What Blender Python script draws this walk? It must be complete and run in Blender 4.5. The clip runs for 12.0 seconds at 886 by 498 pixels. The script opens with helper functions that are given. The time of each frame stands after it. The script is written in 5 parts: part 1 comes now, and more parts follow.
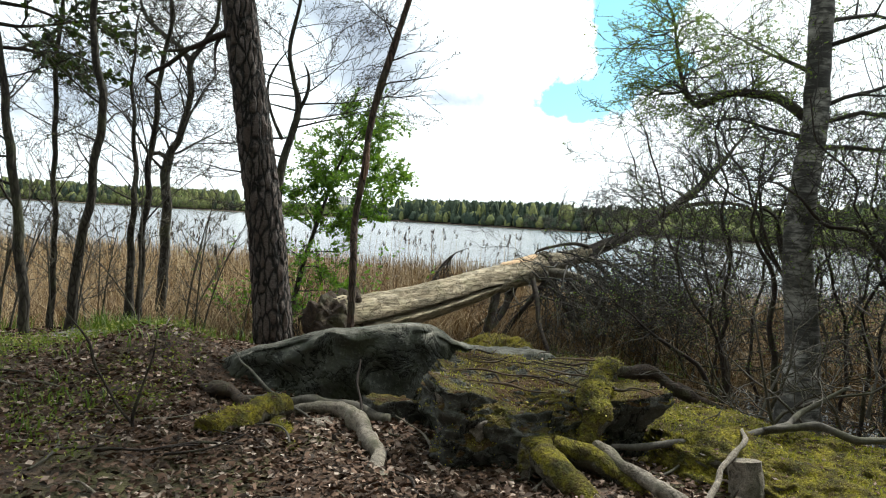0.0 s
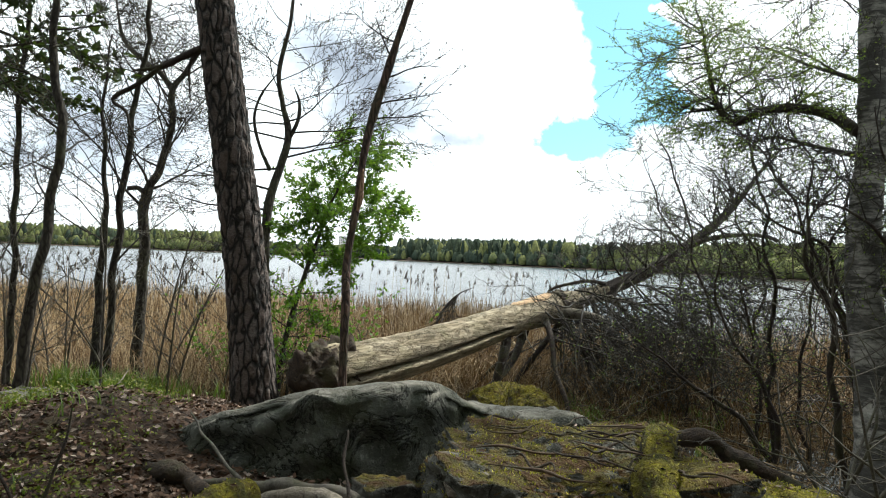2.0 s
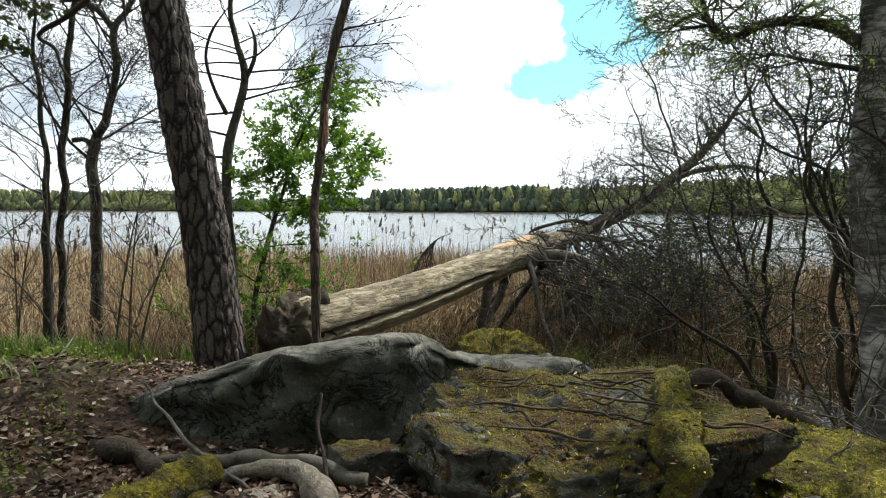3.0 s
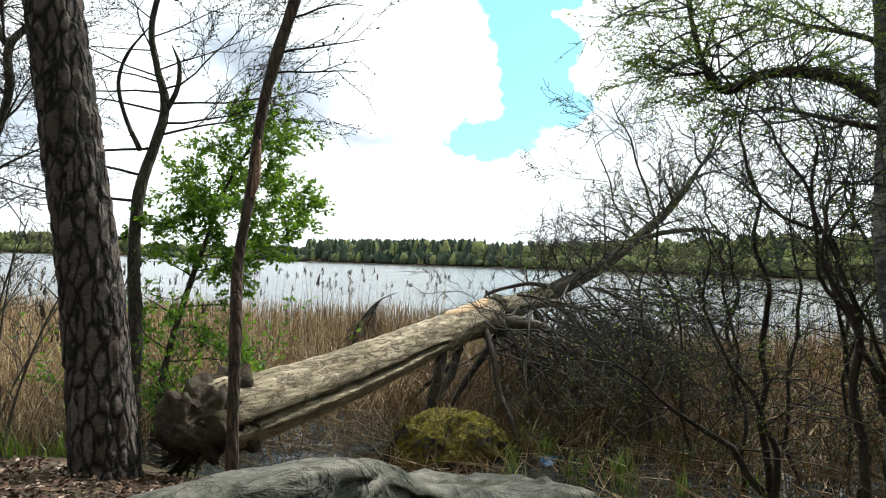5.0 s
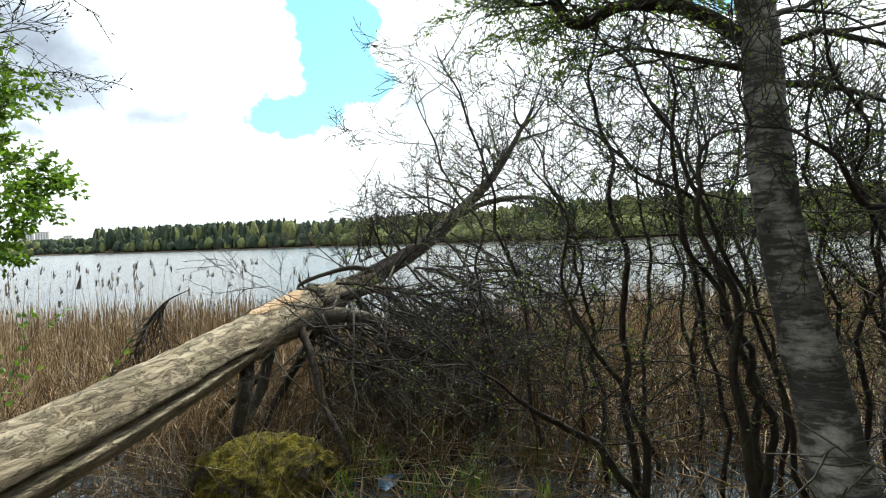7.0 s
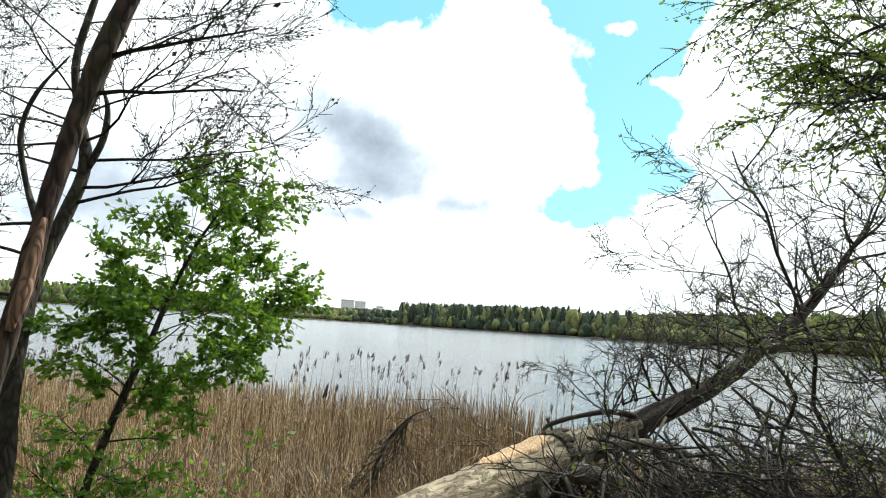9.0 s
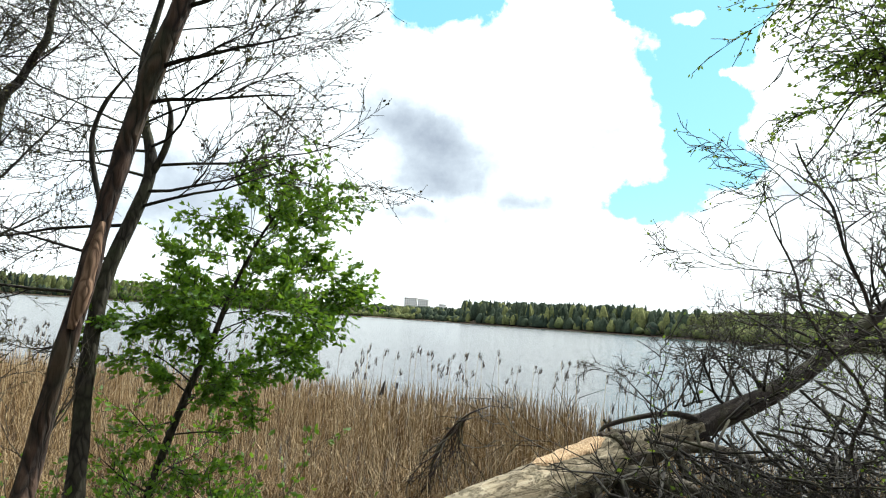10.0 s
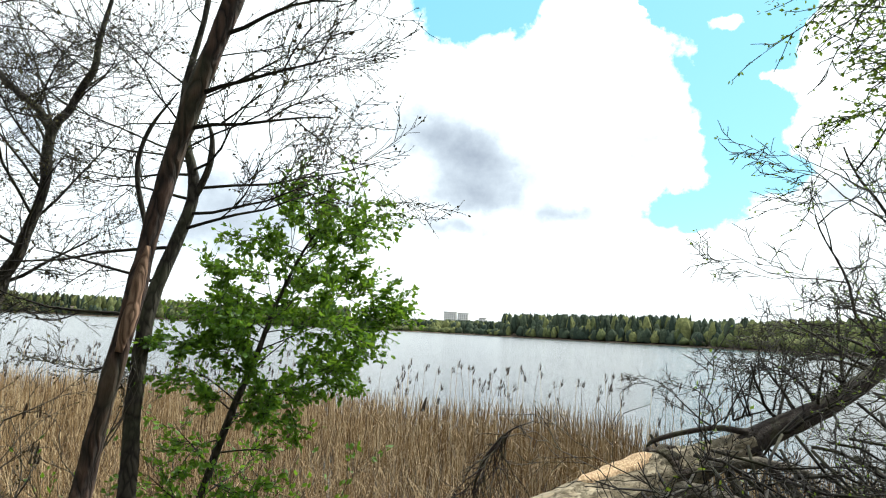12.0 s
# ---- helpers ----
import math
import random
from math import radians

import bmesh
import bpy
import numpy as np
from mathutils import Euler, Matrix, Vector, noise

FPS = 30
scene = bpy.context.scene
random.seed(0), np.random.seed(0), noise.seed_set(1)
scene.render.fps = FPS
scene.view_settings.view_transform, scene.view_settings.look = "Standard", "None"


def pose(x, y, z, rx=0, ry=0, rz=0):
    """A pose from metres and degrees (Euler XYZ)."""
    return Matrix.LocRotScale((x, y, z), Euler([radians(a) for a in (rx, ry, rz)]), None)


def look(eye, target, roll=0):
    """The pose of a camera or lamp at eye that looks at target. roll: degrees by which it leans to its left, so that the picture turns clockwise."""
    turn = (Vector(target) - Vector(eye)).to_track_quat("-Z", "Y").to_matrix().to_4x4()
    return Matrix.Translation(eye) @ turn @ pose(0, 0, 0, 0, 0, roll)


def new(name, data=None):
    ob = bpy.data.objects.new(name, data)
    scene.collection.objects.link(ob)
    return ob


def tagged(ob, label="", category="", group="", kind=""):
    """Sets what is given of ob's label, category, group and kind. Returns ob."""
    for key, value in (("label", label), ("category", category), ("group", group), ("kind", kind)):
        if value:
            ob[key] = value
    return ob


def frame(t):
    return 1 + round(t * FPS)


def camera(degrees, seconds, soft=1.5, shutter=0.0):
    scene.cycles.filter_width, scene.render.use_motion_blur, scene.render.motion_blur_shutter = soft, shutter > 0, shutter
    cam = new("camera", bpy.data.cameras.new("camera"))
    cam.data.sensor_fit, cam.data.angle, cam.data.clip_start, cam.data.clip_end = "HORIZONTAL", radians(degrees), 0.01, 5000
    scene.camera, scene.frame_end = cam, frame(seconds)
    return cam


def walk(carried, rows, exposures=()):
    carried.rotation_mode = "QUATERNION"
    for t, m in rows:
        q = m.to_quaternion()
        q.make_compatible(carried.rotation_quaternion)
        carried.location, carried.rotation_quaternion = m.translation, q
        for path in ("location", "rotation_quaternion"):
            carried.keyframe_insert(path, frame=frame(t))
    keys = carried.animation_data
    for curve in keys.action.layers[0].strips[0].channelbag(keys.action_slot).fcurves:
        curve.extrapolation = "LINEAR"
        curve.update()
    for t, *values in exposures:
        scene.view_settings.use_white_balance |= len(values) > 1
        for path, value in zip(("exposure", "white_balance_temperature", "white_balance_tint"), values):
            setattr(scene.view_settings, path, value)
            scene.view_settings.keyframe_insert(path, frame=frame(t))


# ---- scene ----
cam = camera(67.2, 12.0, soft=1.1)
PATH = [
    (0, (0.145, 0.184, 1.596), (0.116, 2.182, 1.513), 3.2),
    (0.5, (0.153, 0.357, 1.616), (0.146, 2.357, 1.576), 1.5),
    (1, (0.182, 0.592, 1.624), (0.171, 2.592, 1.672), 1.5),
    (1.5, (0.209, 0.828, 1.591), (0.152, 2.827, 1.582), 2.4),
    (2, (0.104, 1.082, 1.567), (0.062, 3.081, 1.6), 2.5),
    (2.5, (0.038, 1.285, 1.522), (0.017, 3.282, 1.421), 0.7),
    (3, (0.08, 1.554, 1.494), (0.116, 3.551, 1.377), 0.1),
    (3.2, (0.091, 1.646, 1.52), (0.023, 3.642, 1.417), -0.5),
    (4.8, (-0.065, 2.514, 1.582), (0.086, 4.508, 1.642), -0.4),
    (5, (-0.047, 2.617, 1.58), (0.178, 4.604, 1.623), 1.7),
    (5.5, (-0.03, 2.986, 1.545), (0.548, 4.897, 1.67), 2.4),
    (6, (0.048, 3.332, 1.562), (0.808, 5.174, 1.738), 1.2),
    (6.5, (0.101, 3.544, 1.589), (0.829, 5.406, 1.545), -2.8),
    (6.7, (0.133, 3.662, 1.597), (0.906, 5.506, 1.559), -2.2),
    (8.3, (0.535, 4.880, 1.950), (0.961, 6.832, 2.029), 3.0),
    (8.5, (0.583, 4.945, 1.973), (0.866, 6.92, 2.112), 2.6),
    (9, (0.69, 4.951, 2.091), (0.627, 6.937, 2.316), 3.5),
    (9.5, (0.731, 4.955, 2.098), (0.56, 6.938, 2.303), 4.7),
    (10, (0.772, 4.955, 2.102), (0.524, 6.929, 2.31), 3.7),
    (10.5, (0.793, 4.958, 2.099), (0.501, 6.927, 2.283), 4.7),
    (11, (0.794, 4.954, 2.106), (0.522, 6.922, 2.338), 3.5),
    (11.5, (0.786, 4.956, 2.111), (0.482, 6.917, 2.359), 3.7),
    (12, (0.771, 4.965, 2.116), (0.408, 6.916, 2.358), 2.8),
]


def rows(path):
    return [(t, look(eye, aim, lean)) for t, eye, aim, lean in path]


walk(cam, rows(PATH), exposures=[(0.0, 0.36, 6200, 2.0), (3.0, 0.34, 6250, 3.0), (6.0, 0.36, 6250, 3.0), (8.5, 0.28, 6250, 2.5), (12.0, 0.27, 6250, 2.5)])

# ---- light ----
SUN_AZ, SUN_EL = radians(42), radians(50)
sun_way = Vector((math.sin(SUN_AZ) * math.cos(SUN_EL), math.cos(SUN_AZ) * math.cos(SUN_EL), math.sin(SUN_EL)))
sun = new("sun", bpy.data.lights.new("sun", "SUN"))
sun.data.energy, sun.data.angle, sun.data.color = 5.0, radians(1), (1.0, 0.94, 0.85)
sun.matrix_world = look(sun_way * 50, (0, 0, 0))


class Nodes:
    """A short hand for node trees."""

    def __init__(self, tree):
        self.tree = tree
        tree.nodes.clear()

    def add(self, kind, inputs=(), **settings):
        n = self.tree.nodes.new(kind)
        for k, v in settings.items():
            setattr(n, k, v)
        for k, v in dict(inputs).items():
            self.put(n.inputs[k], v)
        return n

    def put(self, socket, v):
        if isinstance(v, bpy.types.NodeSocket):
            self.tree.links.new(v, socket)
        else:
            socket.default_value = (*v, 1.0) if socket.type == "RGBA" and len(v) == 3 else v

    def math(self, op, a, b=0.0, c=0.0):
        n = self.tree.nodes.new("ShaderNodeMath")
        n.operation = op
        for i, v in enumerate((a, b, c)):
            self.put(n.inputs[i], v)
        return n.outputs[0]

    def ramp(self, fac, stops):
        n = self.tree.nodes.new("ShaderNodeValToRGB")
        while len(n.color_ramp.elements) < len(stops):
            n.color_ramp.elements.new(0.5)
        for e, (p, c) in zip(n.color_ramp.elements, stops):
            e.position, e.color = p, (*c, 1.0) if len(c) == 3 else c
        self.put(n.inputs[0], fac)
        return n.outputs[0]

    def grey(self, fac, a, b):
        return self.ramp(fac, [(a, (0, 0, 0)), (b, (1, 1, 1))])

    def mix(self, fac, a, b, how="MIX"):
        n = self.tree.nodes.new("ShaderNodeMix")
        n.data_type, n.blend_type = "RGBA", how
        self.put(n.inputs[0], fac)
        for i, v in ((6, a), (7, b)):
            self.put(n.inputs[i], v if isinstance(v, bpy.types.NodeSocket) else (*v, 1.0))
        return n.outputs[2]

    def noise(self, at, scale, detail=4.0, rough=0.55, warp=0.0):
        return self.add("ShaderNodeTexNoise", {"Vector": at, "Scale": scale, "Detail": detail, "Roughness": rough, "Distortion": warp}).outputs[0]

    def stretch(self, at, sx, sy, sz):
        return self.add("ShaderNodeVectorMath", {0: at, 1: (sx, sy, sz)}, operation="MULTIPLY").outputs[0]


def make_world():
    world = bpy.data.worlds.new("sky")
    scene.world = world
    world.use_nodes = True
    n = Nodes(world.node_tree)
    at = n.add("ShaderNodeTexCoord").outputs["Generated"]
    xyz = n.add("ShaderNodeSeparateXYZ", {0: at})
    x, y, z = xyz.outputs
    sky = n.add("ShaderNodeTexSky", sky_type="NISHITA", sun_disc=False, sun_elevation=SUN_EL, sun_rotation=SUN_AZ, air_density=1.2, dust_density=0.6)
    zz = n.math("ADD", n.math("MAXIMUM", z, 0.0), 0.22)
    flat = n.add("ShaderNodeCombineXYZ", {0: n.math("DIVIDE", x, zz), 1: n.math("DIVIDE", y, zz), 2: 0.0}).outputs[0]
    puff = n.noise(flat, 2.6, 8.0, 0.6, 0.2)
    fine = n.noise(at, 17.0, 8.0, 0.62)

    push = n.add("ShaderNodeTexNoise", {"Vector": at, "Scale": 11.0, "Detail": 6.0, "Roughness": 0.6}).outputs[1]
    shift = n.add("ShaderNodeSeparateXYZ", {0: n.add("ShaderNodeVectorMath", {0: push, 1: (0.5, 0.5, 0.5)}, operation="SUBTRACT").outputs[0]})
    x = n.math("ADD", x, n.math("MULTIPLY", shift.outputs[0], 0.09))
    z = n.math("ADD", z, n.math("MULTIPLY", shift.outputs[1], 0.055))

    def lobe(x0, z0, sx, sz):
        a = n.math("POWER", n.math("DIVIDE", n.math("SUBTRACT", x, x0), sx), 2.0)
        b = n.math("POWER", n.math("DIVIDE", n.math("SUBTRACT", z, z0), sz), 2.0)
        return n.math("EXPONENT", n.math("MULTIPLY", n.math("ADD", a, b), -0.8))

    def total(lobes):
        out = 0.0
        for x0, z0, sx, sz, k in lobes:
            out = n.math("ADD", out, n.math("MULTIPLY", lobe(x0, z0, sx, sz), k))
        return out

    edge = n.math("ADD", n.math("SUBTRACT", fine, 0.5), n.math("MULTIPLY", n.math("SUBTRACT", puff, 0.5), 0.6))
    # openings in the cloud, then small clouds within them, then grey undersides: x, z, widths, strength
    gap = total([(-0.128, 0.47, 0.105, 0.065, 1.1), (0.113, 0.461, 0.033, 0.043, 0.9), (0.225, 0.372, 0.085, 0.05, 1.0), (0.237, 0.291, 0.052, 0.055, 1.0), (0.17, 0.183, 0.07, 0.03, 0.95), (0.281, 0.224, 0.047, 0.03, 0.6), (0.707, 0.312, 0.06, 0.03, 0.9), (0.231, 0.47, 0.11, 0.06, 1.0)])
    wisp = total([(0.037, 0.425, 0.055, 0.036, 1.2), (0.2, 0.414, 0.03, 0.015, 0.6), (0.265, 0.348, 0.028, 0.012, 0.7), (0.35, 0.39, 0.05, 0.05, 0.8)])
    blue = n.grey(n.math("ADD", n.math("SUBTRACT", gap, wisp), n.math("MULTIPLY", edge, 0.75)), 0.42, 0.54)
    dark = total([(-0.199, 0.291, 0.08, 0.036, 1.1), (-0.116, 0.243, 0.085, 0.036, 1.0), (-0.132, 0.196, 0.08, 0.022, 0.9), (-0.165, 0.152, 0.065, 0.014, 0.9), (0.005, 0.172, 0.052, 0.015, 0.85), (0.09, 0.263, 0.06, 0.038, 0.6), (-0.429, 0.162, 0.085, 0.056, 0.65), (-0.67, 0.222, 0.03, 0.05, 0.7), (-0.479, 0.115, 0.12, 0.045, 0.5), (-0.60, 0.127, 0.06, 0.04, 0.3), (-0.499, 0.19, 0.07, 0.04, 0.35), (0.586, 0.259, 0.045, 0.036, 0.5), (0.35, 0.197, 0.05, 0.022, 0.7), (-0.75, 0.3, 0.1, 0.05, 0.7)])
    shade = n.grey(n.math("ADD", n.math("MULTIPLY", dark, 0.68), n.math("MULTIPLY", edge, 0.9)), 0.08, 1.0)
    cloud = n.ramp(shade, [(0.0, (1.25, 1.27, 1.30)), (0.3, (0.92, 0.97, 1.04)), (0.55, (0.66, 0.71, 0.80)), (1.0, (0.40, 0.44, 0.53))])
    a = n.add("ShaderNodeBackground", {"Color": cloud, "Strength": 1.0})
    b = n.add("ShaderNodeBackground", {"Color": sky.outputs[0], "Strength": 0.15})
    veil = n.add("ShaderNodeBackground", {"Color": (0.27, 0.78, 1.0), "Strength": 1.0})
    b = n.add("ShaderNodeMixShader", {0: 0.6, 1: b.outputs[0], 2: veil.outputs[0]})
    both = n.add("ShaderNodeMixShader", {0: blue, 1: a.outputs[0], 2: b.outputs[0]})
    n.add("ShaderNodeOutputWorld", {0: both.outputs[0]})


make_world()


# ---- materials ----
def material(name, build):
    m = bpy.data.materials.new(name)
    m.use_nodes = True
    n = Nodes(m.node_tree)
    at = n.add("ShaderNodeNewGeometry").outputs["Position"]
    colour, rough, height, depth, extra = build(n, at)
    b = n.add("ShaderNodeBsdfPrincipled", {"Base Color": colour, "Roughness": rough})
    for k, v in extra.items():
        n.put(b.inputs[k], v)
    if height is not None:
        n.put(b.inputs["Normal"], n.add("ShaderNodeBump", {"Height": height, "Distance": depth, "Strength": 0.9}).outputs[0])
    n.add("ShaderNodeOutputMaterial", {0: b.outputs[0]})
    return m


def island(n):
    return n.tree.nodes.new("ShaderNodeNewGeometry").outputs["Random Per Island"]


def up(n):
    """How far a surface faces up."""
    return n.add("ShaderNodeSeparateXYZ", {0: n.tree.nodes.new("ShaderNodeNewGeometry").outputs["Normal"]}).outputs[2]


def bark(dark, pale, sx=14.0, sz=4.0, deep=0.02, green=0.0):
    def build(n, at):
        bendy = n.add("ShaderNodeVectorMath", {0: at, 1: n.stretch(n.add("ShaderNodeTexNoise", {"Vector": at, "Scale": 7.0}).outputs[1], 0.06, 0.06, 0.06)}, operation="ADD").outputs[0]
        s = n.stretch(bendy, sx, sx, sz)
        v = n.add("ShaderNodeTexVoronoi", {"Vector": s, "Scale": 1.0}, feature="DISTANCE_TO_EDGE").outputs[0]
        g = n.noise(n.stretch(at, sx * 3, sx * 3, sz * 2), 1.0, 5.0, 0.65)
        h = n.math("ADD", n.grey(v, 0.02, 0.35), n.math("MULTIPLY", g, 0.6))
        c = n.mix(n.grey(h, 0.25, 1.1), dark, pale)
        big = n.noise(at, 2.3, 3.0)
        c = n.mix(n.math("MULTIPLY", n.grey(big, 0.5, 0.7), 0.35 + green), c, (0.09, 0.10, 0.05))
        return c, 0.92, h, deep, {}
    return build


def pine_plates(n, at):
    bendy = n.add("ShaderNodeVectorMath", {0: at, 1: n.stretch(n.add("ShaderNodeTexNoise", {"Vector": at, "Scale": 9.0}).outputs[1], 0.05, 0.05, 0.05)}, operation="ADD").outputs[0]
    v = n.add("ShaderNodeTexVoronoi", {"Vector": n.stretch(bendy, 15.0, 15.0, 4.2), "Scale": 1.0}, feature="DISTANCE_TO_EDGE").outputs[0]
    cell = n.add("ShaderNodeTexVoronoi", {"Vector": n.stretch(bendy, 15.0, 15.0, 4.2), "Scale": 1.0}).outputs["Color"]
    tone = n.add("ShaderNodeSeparateXYZ", {0: cell}).outputs[0]
    flake = n.noise(n.stretch(at, 40.0, 40.0, 75.0), 1.0, 5.0, 0.7)
    plate = n.mix(tone, (0.095, 0.068, 0.058), (0.17, 0.14, 0.13))
    plate = n.mix(n.grey(flake, 0.4, 0.68), plate, (0.05, 0.036, 0.030))
    c = n.mix(n.grey(v, 0.04, 0.16), (0.008, 0.006, 0.005), plate)
    return c, 0.92, n.math("ADD", n.grey(v, 0.02, 0.2), n.math("MULTIPLY", flake, 0.45)), 0.03, {}


def grainy(dark, pale, scale=12.0, deep=0.006, moss=0.0):
    def build(n, at):
        a = n.noise(at, scale, 6.0, 0.65, 1.2)
        f = n.noise(at, scale * 6, 4.0, 0.7, 0.6)
        c = n.mix(n.grey(n.math("ADD", n.math("MULTIPLY", a, 0.6), n.math("MULTIPLY", f, 0.4)), 0.36, 0.64), dark, pale)
        c = n.mix(n.math("MULTIPLY", n.grey(n.noise(at, 5.0, 4.0), 0.5, 0.62), 0.5 + moss), c, (0.06, 0.06, 0.022))
        return c, 0.9, n.math("ADD", a, n.math("MULTIPLY", f, 0.5)), deep, {}
    return build


def birch_bark(n, at):
    s = n.stretch(at, 5.0, 5.0, 26.0)
    g = n.noise(s, 1.0, 5.0, 0.65, 0.3)
    big = n.noise(n.stretch(at, 2.6, 2.6, 4.5), 1.0, 6.0, 0.7)
    z = n.add("ShaderNodeSeparateXYZ", {0: at}).outputs[2]
    low = n.math("MULTIPLY", n.grey(n.math("ADD", n.math("MULTIPLY", z, -0.6), 0.5), 0.0, 1.0), 0.14)
    m = n.math("ADD", n.math("MULTIPLY", n.grey(g, 0.44, 0.62), 0.65), n.math("MULTIPLY", n.grey(n.math("ADD", big, low), 0.40, 0.56), 0.85))
    grain = n.noise(at, 60.0, 4.0, 0.7)
    c = n.mix(n.math("MINIMUM", m, 1.0), n.mix(grain, (0.16, 0.15, 0.13), (0.40, 0.38, 0.34)), (0.030, 0.027, 0.022))
    return c, 0.8, n.math("ADD", g, big), 0.012, {}


def dead_wood(n, at):
    turned = n.add("ShaderNodeMapping", {"Vector": at, "Rotation": (0.0, 0.0, radians(36))}).outputs[0]
    s = n.stretch(turned, 20.0, 1.1, 20.0)
    g = n.noise(s, 1.0, 7.0, 0.65, 0.3)
    big = n.noise(n.stretch(turned, 8.0, 1.6, 8.0), 1.0, 6.0, 0.7, 0.5)
    c = n.ramp(g, [(0.28, (0.07, 0.055, 0.036)), (0.46, (0.30, 0.245, 0.165)), (0.72, (0.56, 0.48, 0.36))])
    flake = n.grey(n.noise(n.stretch(turned, 13.0, 5.0, 13.0), 1.0, 7.0, 0.75, 0.8), 0.50, 0.56)
    c = n.mix(n.math("MULTIPLY", flake, 0.42), c, (0.11, 0.09, 0.06))
    c = n.mix(n.math("MULTIPLY", n.grey(n.noise(at, 3.0, 4.0), 0.48, 0.66), 0.35), c, (0.14, 0.14, 0.07))
    c = n.mix(n.math("MULTIPLY", n.grey(big, 0.5, 0.68), 0.75), c, (0.10, 0.088, 0.066))
    return c, 0.9, n.math("ADD", g, n.math("MULTIPLY", flake, 0.7)), 0.03, {"Specular IOR Level": 0.2}


def rock_face(base, pale, moss=0.0, tint=(0.16, 0.15, 0.03), brown=0.2):
    def build(n, at):
        a = n.noise(at, 3.0, 7.0, 0.65)
        b = n.noise(at, 17.0, 6.0, 0.7)
        c = n.mix(n.grey(a, 0.35, 0.7), base, pale)
        c = n.mix(n.math("MULTIPLY", n.grey(b, 0.56, 0.7), 0.35), c, (0.19, 0.19, 0.17))
        c = n.mix(n.math("MULTIPLY", n.grey(n.noise(at, 6.0, 5.0, 0.7), 0.5, 0.66), 0.5), c, (0.05, 0.06, 0.04))
        lichen = n.grey(n.noise(at, 34.0, 6.0, 0.75, 0.5), 0.55, 0.64)
        c = n.mix(n.math("MULTIPLY", lichen, 0.55), c, (0.24, 0.24, 0.20))
        seam = n.math("ABSOLUTE", n.math("SUBTRACT", n.noise(at, 2.2, 6.0, 0.65, 1.0), 0.5))
        c = n.mix(n.grey(seam, 0.0, 0.018), (0.012, 0.012, 0.010), c)
        h = n.math("ADD", a, n.math("ADD", n.math("MULTIPLY", b, 0.5), n.math("MULTIPLY", n.grey(seam, 0.0, 0.03), 0.3)))
        top = n.math("ADD", n.math("MULTIPLY", up(n), 0.75), n.math("MULTIPLY", n.math("SUBTRACT", n.noise(at, 4.0, 5.0, 0.6), 0.5), 1.7))
        if moss:
            m = n.grey(top, 0.85 - moss, 1.0 - moss)
            g = n.noise(at, 55.0, 4.0, 0.7)
            green = n.mix(n.grey(n.noise(at, 9.0, 4.0, 0.6), 0.35, 0.65), tint, (0.07, 0.075, 0.022))
            green = n.mix(n.math("MULTIPLY", n.grey(g, 0.4, 0.65), 0.75), green, (0.045, 0.032, 0.014))
            green = n.mix(n.math("MULTIPLY", n.grey(n.noise(at, 24.0, 5.0, 0.7), 0.5, 0.6), 0.6), green, (0.06, 0.035, 0.018))
            green = n.mix(n.math("MULTIPLY", n.grey(n.noise(at, 5.5, 6.0, 0.7), 0.47, 0.58), brown), green, (0.075, 0.036, 0.018))
            c = n.mix(m, c, green)
            h = n.math("ADD", h, n.math("MULTIPLY", n.math("MULTIPLY", m, g), 1.1))
        else:
            # upward faces are coloured paler, so light on the top is painted in
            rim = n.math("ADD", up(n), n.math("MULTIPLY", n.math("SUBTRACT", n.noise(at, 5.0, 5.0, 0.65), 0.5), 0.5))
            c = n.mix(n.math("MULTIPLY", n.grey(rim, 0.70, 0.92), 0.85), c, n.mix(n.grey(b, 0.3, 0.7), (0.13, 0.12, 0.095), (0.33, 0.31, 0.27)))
            side = n.math("MULTIPLY", n.grey(n.noise(at, 2.6, 5.0, 0.7), 0.5, 0.66), 0.6)
            c = n.mix(side, c, (0.055, 0.06, 0.028))
        return c, 0.95, h, 0.06, {"Specular IOR Level": 0.2}
    return build


def soil(n, at):
    a = n.noise(at, 1.1, 5.0, 0.6)
    b = n.noise(at, 14.0, 6.0, 0.7)
    c = n.mix(n.grey(b, 0.35, 0.68), (0.018, 0.011, 0.007), (0.115, 0.068, 0.043))
    g = n.math("MULTIPLY", n.grey(n.noise(at, 0.9, 4.0, 0.6), 0.52, 0.62), n.grey(b, 0.3, 0.6))
    c = n.mix(n.math("MULTIPLY", g, 0.7), c, (0.075, 0.085, 0.02))
    return c, 0.95, n.math("ADD", n.math("MULTIPLY", a, 1.5), b), 0.05, {}


def scatter(stops, rough=0.8, through_light=0.0, gloss=0.3):
    def build(n, at):
        r = island(n)
        c = n.ramp(r, stops)
        c = n.mix(n.math("MULTIPLY", n.grey(n.noise(at, 40.0, 3.0), 0.4, 0.7), 0.3), c, tuple(v * 0.55 for v in stops[0][1]))
        return c, rough, None, 0.0, {"Specular IOR Level": gloss}
    return build


